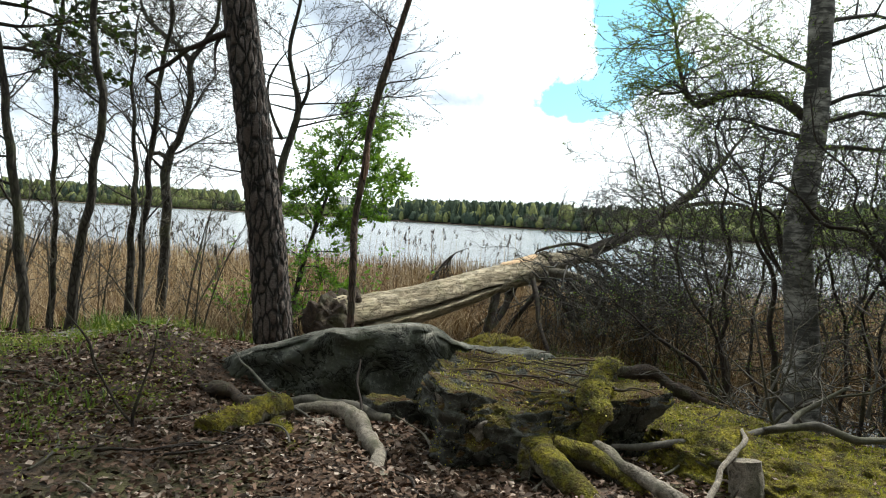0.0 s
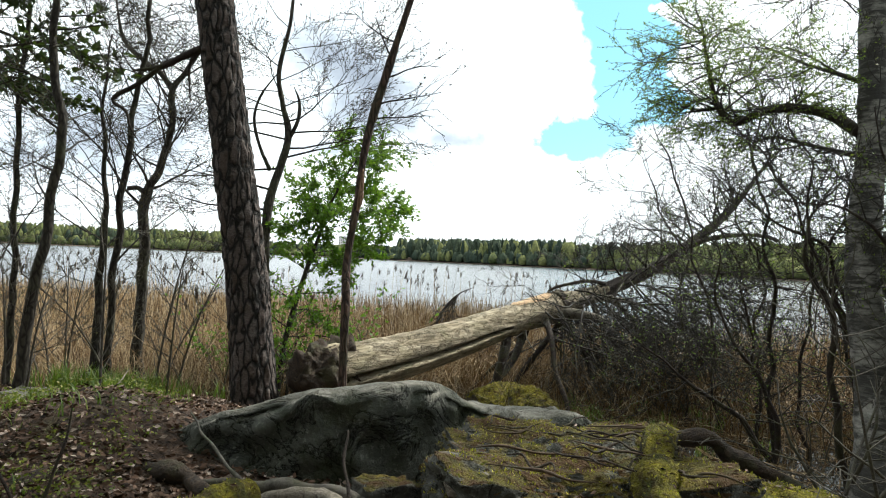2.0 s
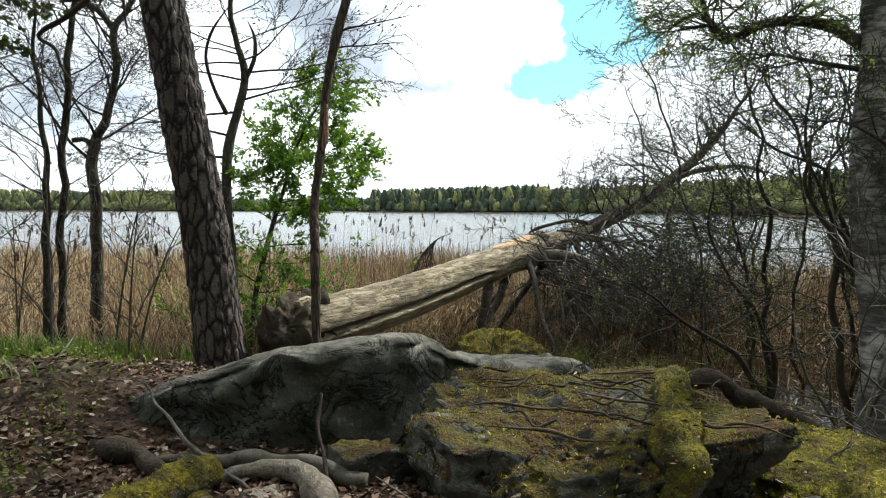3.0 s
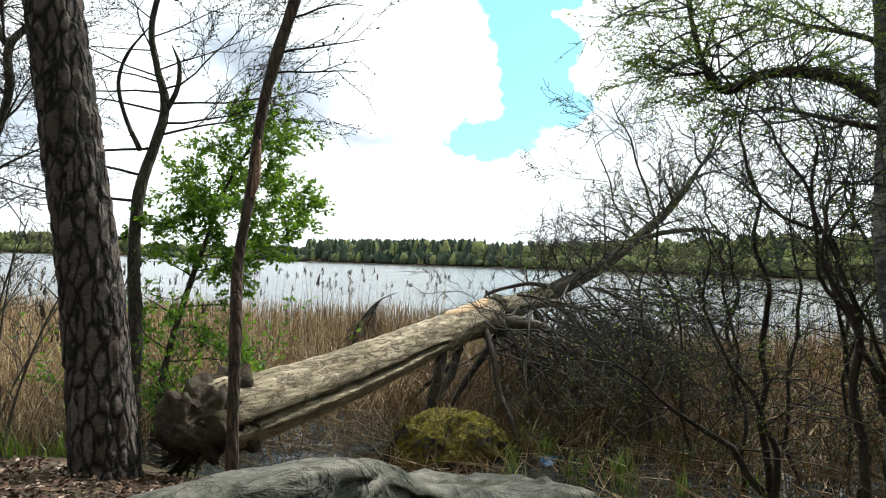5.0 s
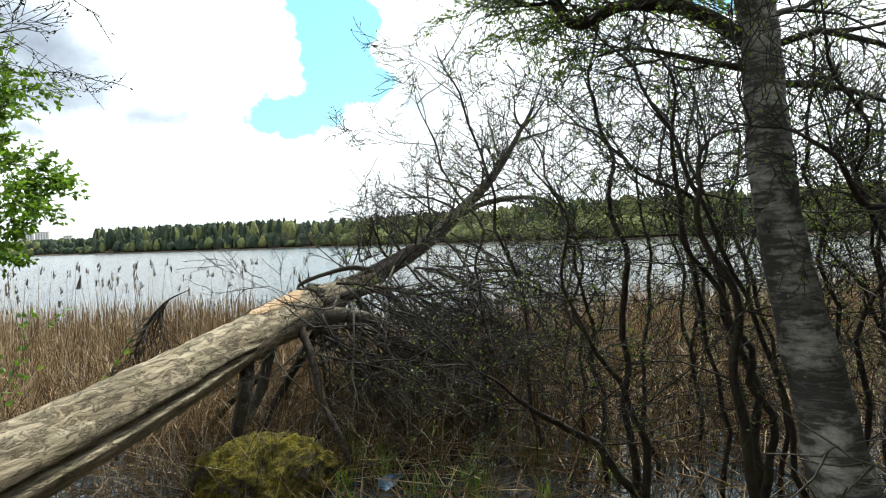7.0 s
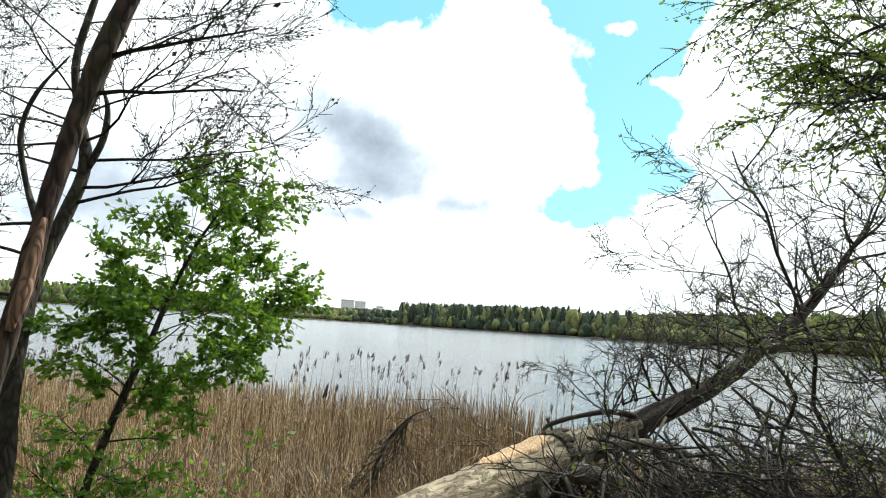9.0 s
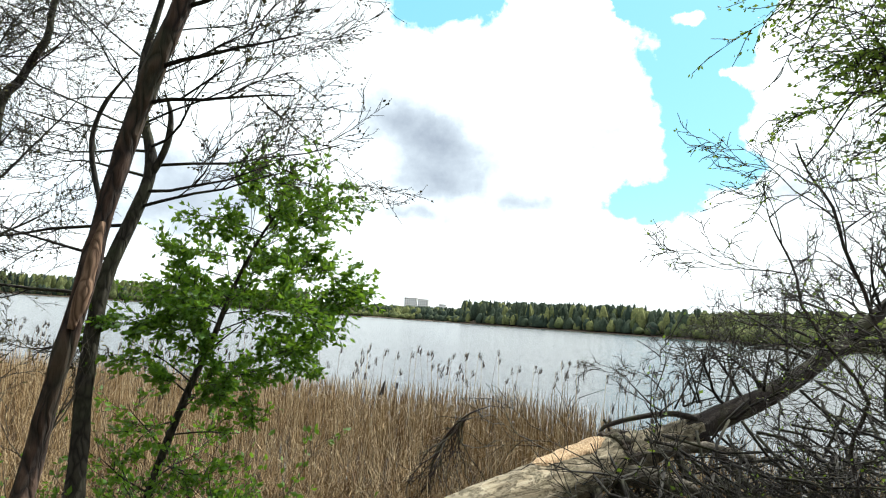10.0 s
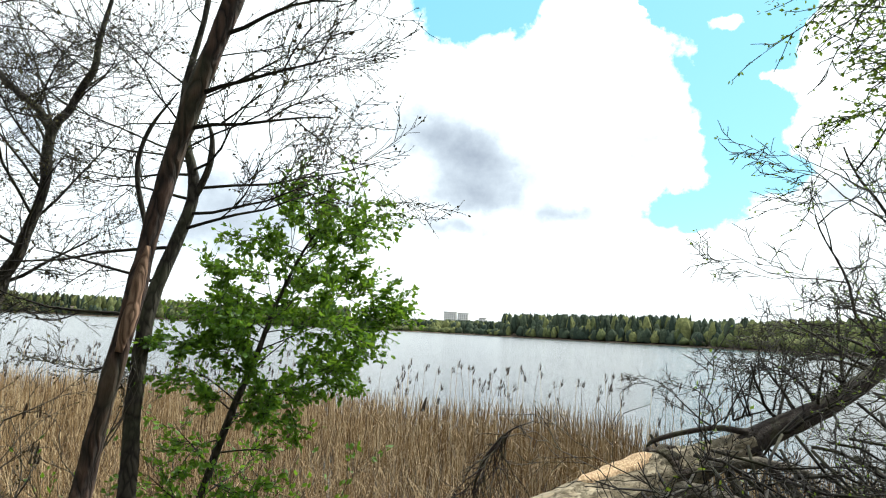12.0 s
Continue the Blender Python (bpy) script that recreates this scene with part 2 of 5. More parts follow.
def leaf_material(name, stops, glow):
    """Leaves that let light through."""
    m = bpy.data.materials.new(name)
    m.use_nodes = True
    n = Nodes(m.node_tree)
    c = n.ramp(island(n), stops)
    a = n.add("ShaderNodeBsdfPrincipled", {"Base Color": c, "Roughness": 0.5, "Specular IOR Level": 0.35})
    b = n.add("ShaderNodeBsdfTranslucent", {"Color": n.mix(0.5, c, (0.35, 0.55, 0.04))})
    s = n.add("ShaderNodeMixShader", {0: glow, 1: a.outputs[0], 2: b.outputs[0]})
    n.add("ShaderNodeOutputMaterial", {0: s.outputs[0]})
    return m


def lake(n, at):
    s = n.stretch(at, 0.5, 1.6, 1.0)
    w = n.math("ADD", n.noise(s, 2.2, 4.0, 0.6), n.math("MULTIPLY", n.noise(s, 0.28, 3.0), 1.6))
    away = n.grey(n.math("MULTIPLY", n.add("ShaderNodeSeparateXYZ", {0: at}).outputs[1], 0.02), 0.27, 0.52)
    w = n.math("MULTIPLY", w, n.math("ADD", n.math("MULTIPLY", away, 0.92), 0.08))
    return (0.03, 0.035, 0.037), n.math("ADD", n.math("MULTIPLY", away, 0.13), 0.04), w, 0.03, {"IOR": 1.33}


def far_wood(dark, pale):
    def build(n, at):
        c = n.mix(island(n), dark, pale)
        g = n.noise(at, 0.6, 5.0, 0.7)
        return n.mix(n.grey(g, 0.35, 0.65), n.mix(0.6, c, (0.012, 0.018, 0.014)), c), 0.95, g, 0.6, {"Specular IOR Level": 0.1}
    return build


MAT = {
    "pine": material("pine_bark", pine_plates),
    "alder": material("alder_bark", bark((0.016, 0.013, 0.010), (0.06, 0.05, 0.038), 22.0, 7.0, 0.008, 0.15)),
    "dark": material("dark_bark", grainy((0.010, 0.007, 0.006), (0.052, 0.035, 0.027), 22.0, 0.014)),
    "ruddy": material("ruddy_bark", bark((0.014, 0.008, 0.006), (0.085, 0.048, 0.034), 26.0, 5.0, 0.012)),
    "peeled": material("peeled_wood", bark((0.10, 0.055, 0.032), (0.28, 0.17, 0.11), 40.0, 3.0, 0.004)),
    "twig": material("twig_bark", grainy((0.010, 0.008, 0.007), (0.034, 0.027, 0.023), 30.0, 0.002)),
    "dead_twig": material("dead_twig", grainy((0.03, 0.025, 0.02), (0.13, 0.115, 0.095), 25.0, 0.003)),
    "birch": material("birch_bark", birch_bark),
    "dead": material("dead_wood", dead_wood),
    "fresh": material("fresh_break", bark((0.30, 0.18, 0.09), (0.62, 0.45, 0.28), 40.0, 8.0, 0.004)),
    # rotten wood; also painted inside the trunk's split as its shade
    "rot_and_shade": material("rotten_wood_and_shade", grainy((0.009, 0.006, 0.005), (0.075, 0.048, 0.030), 14.0, 0.03)),
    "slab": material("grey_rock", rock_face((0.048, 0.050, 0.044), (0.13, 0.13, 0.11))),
    "mossy": material("mossy_rock", rock_face((0.035, 0.034, 0.03), (0.14, 0.135, 0.12), 0.40, (0.21, 0.165, 0.028), 0.8)),
    "moss": material("thick_moss", rock_face((0.05, 0.042, 0.03), (0.13, 0.11, 0.08), 0.80, (0.36, 0.31, 0.025))),
    "litter_bark": material("brown_root", grainy((0.03, 0.018, 0.011), (0.12, 0.075, 0.045), 30.0, 0.004)),
    "root": material("weathered_root", grainy((0.055, 0.044, 0.034), (0.34, 0.29, 0.235), 17.0, 0.022)),
    "soil": material("forest_soil", soil),
    "litter": material("leaf_litter", scatter([(0.0, (0.016, 0.010, 0.007)), (0.4, (0.095, 0.050, 0.030)), (0.78, (0.17, 0.105, 0.070)), (1.0, (0.46, 0.37, 0.31))])),
    "reed": material("dry_reed", scatter([(0.0, (0.065, 0.035, 0.016)), (0.5, (0.225, 0.135, 0.050)), (1.0, (0.52, 0.41, 0.25))], 0.7)),
    "plume": material("reed_plume", scatter([(0.0, (0.05, 0.04, 0.035)), (1.0, (0.12, 0.095, 0.08))])),
    "grass": leaf_material("grass_blade", [(0.0, (0.05, 0.09, 0.015)), (0.6, (0.10, 0.15, 0.03)), (1.0, (0.20, 0.19, 0.06))], 0.3),
    "bilberry": leaf_material("bilberry_leaf", [(0.0, (0.06, 0.07, 0.014)), (0.6, (0.13, 0.14, 0.024)), (1.0, (0.26, 0.23, 0.05))], 0.3),
    "leaf": leaf_material("young_leaf", [(0.0, (0.026, 0.078, 0.009)), (0.6, (0.060, 0.155, 0.014)), (1.0, (0.13, 0.28, 0.026))], 0.42),
    "birch_leaf": leaf_material("birch_leaf", [(0.0, (0.06, 0.09, 0.02)), (0.7, (0.11, 0.16, 0.03)), (1.0, (0.17, 0.17, 0.05))], 0.4),
    "moss_blade": leaf_material("moss_blade", [(0.0, (0.085, 0.055, 0.014)), (0.5, (0.30, 0.235, 0.028)), (1.0, (0.50, 0.43, 0.045))], 0.25),
    "bud": material("bud", scatter([(0.0, (0.05, 0.035, 0.02)), (1.0, (0.13, 0.12, 0.04))])),
    "needle": leaf_material("pine_needle", [(0.0, (0.015, 0.028, 0.012)), (1.0, (0.04, 0.065, 0.02))], 0.15),
    "lake": material("lake_water", lake),
    # far greens are lightened and greyed, with distance haze put into the colour
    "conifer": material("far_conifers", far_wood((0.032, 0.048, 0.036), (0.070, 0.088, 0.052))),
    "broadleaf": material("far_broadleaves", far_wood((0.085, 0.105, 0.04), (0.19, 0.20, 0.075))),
    "wall": material("pale_render", lambda n, at: (n.mix(n.noise(at, 0.3), (0.55, 0.55, 0.55), (0.72, 0.71, 0.69)), 0.8, None, 0, {})),
    "pane": material("dark_pane", lambda n, at: ((0.05, 0.06, 0.07), 0.2, None, 0, {})),
    "roof": material("grey_roof", lambda n, at: (n.mix(n.noise(at, 0.4), (0.10, 0.07, 0.06), (0.2, 0.15, 0.13)), 0.8, None, 0, {})),
    "litter_plastic": material("blue_plastic", lambda n, at: (n.mix(n.noise(at, 30.0), (0.05, 0.16, 0.35), (0.2, 0.35, 0.5)), 0.35, None, 0, {})),
}
RNG = random.Random(7)


# ---- helpers for shapes ----
class Shape:
    """Vertices and faces that are gathered into one mesh."""

    def __init__(self):
        self.v, self.f = [], []

    def tube(self, pts, radii, sides=6, rough=0.0, seed=0, ribs=0.0):
        pts = [Vector(p) for p in pts]
        first = len(self.v)
        side = None
        for i, p in enumerate(pts):
            way = (pts[min(i + 1, len(pts) - 1)] - pts[max(i - 1, 0)])
            way = way.normalized() if way.length > 1e-9 else Vector((0, 0, 1))
            if side is None:
                side = way.orthogonal().normalized()
            side = (side - way * side.dot(way))
            side = side.normalized() if side.length > 1e-6 else way.orthogonal().normalized()
            other = way.cross(side)
            for k in range(sides):
                a = 2 * math.pi * k / sides
                d = side * math.cos(a) + other * math.sin(a)
                r = radii[i]
                if rough:
                    q = p + d * r
                    r *= 1 + rough * noise.noise(q * 6.0 + Vector((seed, 0, 0))) + rough * 0.6 * noise.noise(q * 19.0)
                if ribs:
                    r *= 1 + ribs * math.sin(5 * a + 3 * noise.noise(p * 1.5))
                self.v.append(p + d * r)
        for i in range(len(pts) - 1):
            for k in range(sides):
                a, b = first + i * sides + k, first + i * sides + (k + 1) % sides
                self.f.append((a, b, b + sides, a + sides))
        if radii[0] < 0.008 and sides == 3:
            return
        self.f.append(tuple(range(first + sides - 1, first - 1, -1)))
        last = first + (len(pts) - 1) * sides
        self.f.append(tuple(range(last, last + sides)))

    def leaf(self, p, way, size, rng, wide=0.6):
        way = way.normalized()
        side = way.cross(Vector((rng.uniform(-1, 1), rng.uniform(-1, 1), rng.uniform(0.2, 1)))).normalized() * size * wide * 0.5
        lift = way.cross(side).normalized() * size * rng.uniform(-0.12, 0.12)
        i = len(self.v)
        self.v += [p, p + way * size * 0.45 + side + lift, p + way * size, p + way * size * 0.45 - side + lift]
        self.f += [(i, i + 1, i + 2), (i, i + 2, i + 3)]

    def mesh(self, name, smooth=True):
        m = bpy.data.meshes.new(name)
        m.from_pydata([tuple(v) for v in self.v], [], self.f)
        if smooth:
            m.polygons.foreach_set("use_smooth", [True] * len(m.polygons))
        m.update()
        return m


def thing(name, label, category, group="", kind=""):
    return tagged(new(name), label, category, group, kind)


def part(name, shape, mat, parent, label="", smooth=True, kind=""):
    ob = new(name, shape.mesh(name, smooth) if isinstance(shape, Shape) else shape)
    ob.data.materials.append(MAT[mat])
    ob.parent = parent
    return tagged(ob, label, kind=kind)


def spline(pts, per=5):
    """A smooth line through points, of any number of values each."""
    p = [np.array(q, float) for q in pts]
    p = [2 * p[0] - p[1]] + p + [2 * p[-1] - p[-2]]
    out = []
    for i in range(1, len(p) - 2):
        for k in range(per):
            t = k / per
            a, b, c, d = p[i - 1:i + 3]
            out.append(0.5 * (2 * b + (c - a) * t + (2 * a - 5 * b + 4 * c - d) * t * t + (3 * b - a - 3 * c + d) * t ** 3))
    out.append(p[-2])
    return out


def bend(pts, radii, per=5):
    s = spline([(*p, r) for p, r in zip(pts, radii)], per)
    return [Vector(q[:3]) for q in s], [max(float(q[3]), 0.001) for q in s]


SHORE = [(-60, 9.4), (-2.2, 9.3), (-1.2, 8.6), (0, 7.7), (2, 6.7), (5, 6.1), (60, 5.6)]


def shore(x):
    for (a, ya), (b, yb) in zip(SHORE, SHORE[1:]):
        if x <= b:
            return ya + (yb - ya) * max(0.0, (x - a) / (b - a))
    return SHORE[-1][1]


WATER = -0.45
FAR = [(-180, 300), (-90, 620), (-50, 800), (-28, 760), (-14, 640), (-4, 540), (4, 460), (10, 420), (17, 360), (25, 290), (32, 250), (42, 240), (60, 220), (90, 160), (180, 120)]


def far_shore(az):
    for (a, da), (b, db) in zip(FAR, FAR[1:]):
        if az <= b:
            return da + (db - da) * (az - a) / (b - a)
    return FAR[-1][1]


def ground_z(x, y):
    s = y - shore(x)
    if s < 0:
        z = WATER + 0.03 + 0.75 * (1 - math.exp(s / 1.5))
        z += 0.05 * noise.noise((x * 0.9, y * 0.9, 0.3)) + 0.022 * noise.noise((x * 3.1, y * 3.1, 1.3))
        z += 0.22 * math.exp(-((x + 2.3) / 1.1) ** 2 - ((y - 5.6) / 0.9) ** 2)
        z += 0.17 * math.exp(-((x + 2.05) / 0.5) ** 2 - ((y - 5.1) / 0.55) ** 2)
        z += 0.10 * math.exp(-((x - 2.2) / 0.9) ** 2 - ((y - 4.4) / 0.8) ** 2)
        if y < -2:
            z += 0.04 * (-2 - y)
        return min(z, 3.0)
    d = math.hypot(x, y)
    z = max(WATER + 0.03 - 0.11 * s, -1.6) + 0.02 * noise.noise((x * 2.0, y * 2.0, 2.0))
    if d > 60:
        beyond = d - far_shore(math.degrees(math.atan2(x, y)))
        if beyond > -20:
            z = min(-1.6 + 0.08 * (beyond + 20), 0.9 + 0.022 * (beyond + 20), 16.0)
    return z


# ---- ground and water ----
def make_ground():
    def line(lo, hi, step, far_lo, far_hi):
        fine = list(np.arange(lo, hi, step))
        out, s = [], step
        v = lo
        while v > far_lo:
            s *= 1.22
            v -= s
            out.append(v)
        a = out[::-1]
        out, s, v = [], step, fine[-1]
        while v < far_hi:
            s *= 1.06 if v < 1500 else 1.3
            v += s
            out.append(v)
        return a + fine + out

    xs = line(-6, 6, 0.085, -4000, 4000)
    ys = line(0.5, 10, 0.085, -3000, 4000)
    m = bpy.data.meshes.new("ground")
    verts = [(x, y, ground_z(x, y)) for y in ys for x in xs]
    w = len(xs)
    faces = [(j * w + i, j * w + i + 1, (j + 1) * w + i + 1, (j + 1) * w + i) for j in range(len(ys) - 1) for i in range(w - 1)]
    m.from_pydata(verts, [], faces)
    m.polygons.foreach_set("use_smooth", [True] * len(m.polygons))
    m.materials.append(MAT["soil"])
    tagged(new("ground", m), "brown forest soil sloping down to the lake", "ground", kind="structure")
    s = Shape()
    s.v = [(-3500, 4.5, WATER), (3500, 4.5, WATER), (3500, 3500, WATER), (-3500, 3500, WATER)]
    s.f = [(0, 1, 2, 3)]
    ob = new("water", s.mesh("water", False))
    ob.data.materials.append(MAT["lake"])
    tagged(ob, "rippled grey lake water under a bright sky", "lake", kind="structure")


make_ground()


# ---- trees ----
def sprout(wood, leaves, p, way, length, r, depth, rng, kids=4, wander=0.35, rise=0.12, spread=0.9, leaf=0.0, size=0.045, clump=2, ratio=0.52, own=None, least=0.003):
    """A branch that forks into twigs, with leaves or buds towards its tips."""
    n = 5 if depth else 3
    pts, radii = [Vector(p)], [r]
    way = Vector(way).normalized()
    for i in range(n):
        way = (way + Vector((rng.gauss(0, wander), rng.gauss(0, wander), rng.gauss(0, wander) + rise)) * 0.5).normalized()
        pts.append(pts[-1] + way * length / n)
        radii.append(max(r * (1 - 0.7 * (i + 1) / n), least * 0.6))
    (own or wood).tube(pts, radii, 5 if r > 0.012 else 3)
    if depth:
        for k in range(kids):
            t = 0.25 + 0.75 * (k + rng.random()) / kids
            i = min(int(t * n), n - 1)
            q = pts[i].lerp(pts[i + 1], t * n - i)
            d = (pts[i + 1] - pts[i]).normalized()
            off = Vector((rng.gauss(0, 1), rng.gauss(0, 1), rng.gauss(0, 0.7)))
            off = (off - d * off.dot(d)).normalized()
            sprout(wood, leaves, q, d + off * spread, length * ratio * rng.uniform(0.7, 1.2), max(radii[i] * 0.6, least), depth - 1, rng, kids, wander, rise, spread, leaf, size, clump, ratio, None, least)
    if leaf and depth <= 1:
        for i in range(1, n + 1):
            if rng.random() < leaf:
                for _ in range(clump):
                    d = (pts[i] - pts[i - 1]).normalized() + Vector((rng.gauss(0, 0.7), rng.gauss(0, 0.7), rng.gauss(-0.1, 0.5)))
                    leaves.leaf(pts[i] + Vector((rng.gauss(0, 0.012), rng.gauss(0, 0.012), 0)), d, size * rng.uniform(0.6, 1.25), rng)


def along(pts, t):
    f = t * (len(pts) - 1)
    i = min(int(f), len(pts) - 2)
    return Vector(pts[i]).lerp(Vector(pts[i + 1]), f - i)


def make_tree(name, label, category, line, radii, mat, limbs, seed, leaf_mat="bud", sides=10, rough=0.10, group="", twig_mat="twig", ribs=0.0, per=6, wobble=0.0, **spec):
    """limbs: (place along the trunk 0 to 1, heading in degrees from ahead, rise in degrees, length)."""
    rng = random.Random(seed)
    top = thing(name, label, category, group)
    pts, rad = bend(line, radii, per)
    if wobble:
        o = Vector((seed * 1.7, 0, 0))
        pts = [p + Vector((noise.noise(p * 2.6 + o), noise.noise(p * 2.6 + o + Vector((0, 9, 0))), 0.4 * noise.noise(p * 2.6 + o + Vector((9, 0, 0))))) * wobble for p in pts]
    s = Shape()
    s.tube(pts, rad, sides, rough, seed, ribs)
    part("trunk", s, mat, top)
    wood, leaves = Shape(), Shape()
    for t, az, el, length in limbs:
        p = along(pts, t)
        r = max(min(rad[min(int(t * (len(rad) - 1)), len(rad) - 1)] * 0.3, 0.028), 0.007)
        a, e = radians(az), radians(el)
        way = (math.sin(a) * math.cos(e), math.cos(a) * math.cos(e), math.sin(e))
        stem = Shape()
        sprout(wood, leaves, p, way, length, r, 3 if length > 0.75 else 2, rng, own=stem, **spec)
        part("branch", stem, twig_mat, top)
    if wood.v:
        part("brushwood", wood, twig_mat, top, kind="stuff")
    if leaves.v:
        part("crown", leaves, leaf_mat, top, smooth=False, kind="stuff")
    return top


def limb_set(rng, count, lo, hi, length, rise=(10, 50)):
    return [(lo + (hi - lo) * (i + rng.random()) / count, rng.uniform(0, 360), rng.uniform(*rise), length * rng.uniform(0.6, 1.3)) for i in range(count)]


def plate_relief(mesh, y):
    """Sinks the furrows between the plates of thick bark."""
    for v in mesh.vertices:
        p = v.co.copy()
        d = noise.voronoi(Vector((p.x * 15, p.y * 15, p.z * 4.2)))[0]
        gap = min((d[1] - d[0]) / 0.3, 1.0)
        out = v.normal
        v.co = p + out * (0.016 * gap - 0.012 + 0.006 * noise.noise(p * 30))


def make_trees():
    r = random.Random(11)
    # the scots pine beside the slab
    pine = make_tree("pine_tree", "tall pine with thick furrowed grey-brown bark", "tree",
                     [(-1.66, 7.2, -0.05), (-1.69, 7.2, 0.17), (-1.84, 7.2, 1.44), (-2.04, 7.2, 2.62), (-2.23, 7.2, 3.78), (-2.5, 7.2, 5.6), (-2.8, 7.2, 9.0)],
                     [0.255, 0.215, 0.19, 0.18, 0.172, 0.16, 0.13], "pine", [], 3, sides=84, rough=0.05, per=40)
    plate_relief(pine.children[0].data, 7.2)
    s = Shape()
    s.tube(*bend([(-2.16, 7.2, 3.5), (-2.5, 7.24, 3.38), (-2.75, 7.3, 3.28), (-3.05, 7.34, 3.24)], [0.045, 0.035, 0.028, 0.01]), 7, 0.2)
    s.tube(*bend([(-2.75, 7.3, 3.29), (-3.0, 7.32, 3.1), (-3.2, 7.34, 3.0), (-3.22, 7.34, 2.93), (-3.1, 7.34, 2.85), (-3.05, 7.34, 2.7), (-2.95, 7.34, 2.55)], [0.026, 0.022, 0.02, 0.018, 0.014, 0.01, 0.004]), 6, 0.2)
    s.tube(*bend([(-2.42, 7.24, 3.4), (-2.47, 7.24, 3.25), (-2.45, 7.25, 2.95)], [0.022, 0.016, 0.006]), 5, 0.2)
    s.tube([(-2.1, 7.2, 3.0), (-2.35, 7.1, 3.03)], [0.012, 0.003], 4)
    part("dead_limb", s, "dark", pine.children[0], "bare dark broken limb")
    # thin leaning trunk with peeled bark
    line = [(-0.84, 6.92, 0.1), (-0.856, 6.964, 0.6), (-0.871, 7.025, 1.12), (-0.896, 7.158, 1.5), (-0.867, 7.188, 1.8), (-0.828, 7.22, 2.11), (-0.815, 7.277, 2.43), (-0.765, 7.319, 2.78), (-0.678, 7.333, 3.13), (-0.518, 7.40, 3.75), (-0.3, 7.5, 4.6), (-0.15, 7.6, 5.4)]
    thin = make_tree("leaning_tree", "thin crooked leaning tree with dark peeling bark", "tree", line,
                     [0.040, 0.037, 0.041, 0.035, 0.034, 0.035, 0.035, 0.037, 0.040, 0.033, 0.026, 0.012], "ruddy",
                     [(0.66, 80, 6, 0.6), (0.70, 88, 8, 0.62), (0.75, 80, 14, 0.55), (0.80, -60, 30, 0.8), (0.90, 60, 40, 0.7), (0.78, 200, 20, 0.6)],
                     5, sides=12, rough=0.22, leaf=0.5, size=0.028, clump=1, wander=0.16, rise=0.03, kids=3, least=0.003)
    s = Shape()
    s.tube(*bend([(-0.822, 7.175, 1.98), (-0.806, 7.19, 2.1), (-0.803, 7.225, 2.25), (-0.800, 7.25, 2.38)], [0.014, 0.024, 0.023, 0.010]), 14, 0.4)
    part("peeled_patch", s, "peeled", thin.children[0], "bare reddish wood where the bark came off")
    # forked dark tree behind it
    t2 = make_tree("forked_tree", "dark forked alder with bare budding twigs", "tree",
                   [(-2.22, 9.3, -0.5), (-2.28, 9.45, 0.9), (-2.33, 9.5, 1.5), (-2.33, 9.58, 2.2), (-2.17, 9.75, 3.05), (-2.26, 9.75, 3.5), (-2.33, 9.75, 3.95), (-2.2, 9.75, 4.7), (-2.2, 9.8, 5.8)],
                   [0.085, 0.066, 0.06, 0.055, 0.045, 0.035, 0.03, 0.022, 0.012], "alder",
                   [(0.46, 80, 20, 1.15), (0.52, 75, 8, 1.5), (0.58, -90, 20, 1.3), (0.62, 95, 15, 1.35), (0.68, -70, 10, 1.6), (0.72, 85, 20, 1.45), (0.76, 260, 30, 1.4), (0.8, 60, 30, 1.5), (0.85, 300, 35, 1.3), (0.9, 100, 35, 1.2), (0.66, 180, 25, 1.2), (0.95, 0, 50, 1.0), (0.4, 280, 15, 1.5), (0.36, 265, 0, 1.3), (0.44, 250, -8, 1.4), (0.5, 290, 5, 1.6), (0.55, 275, -5, 1.6), (0.6, 285, 12, 1.7), (0.48, 100, 4, 1.15), (0.56, 110, -2, 1.2), (0.3, 300, -10, 1.0)],
                   6, sides=12, rough=0.18, leaf=0.5, size=0.03, clump=1, wander=0.24, rise=0.06, spread=0.8, kids=5, least=0.0035)
    s = Shape()
    s.tube(*bend([(-2.17, 9.75, 3.03), (-2.05, 9.74, 3.3), (-2.04, 9.74, 3.55), (-2.12, 9.74, 3.75)], [0.03, 0.025, 0.02, 0.005]), 7, 0.2)
    s.tube(*bend([(-2.33, 9.55, 2.62), (-2.5, 9.6, 2.95), (-2.58, 9.6, 3.3), (-2.5, 9.6, 3.6), (-2.3, 9.62, 3.9)], [0.026, 0.022, 0.02, 0.016, 0.005]), 7, 0.2)
    part("side_stem", s, "alder", t2)
    # young green sapling
    rs = random.Random(17)
    limbs = [(0.30 + 0.66 * (i + rs.random()) / 34, (i * 137.5) % 360, rs.uniform(5, 38), (0.86 - 0.6 * abs(i / 34 - 0.36)) * (1.0 + 0.22 * math.sin(radians(i * 137.5)))) for i in range(34)]
    limbs += [(0.10 + 0.022 * i, (i * 137.5 + 40) % 360, rs.uniform(-5, 25), rs.uniform(0.5, 0.8)) for i in range(10)]
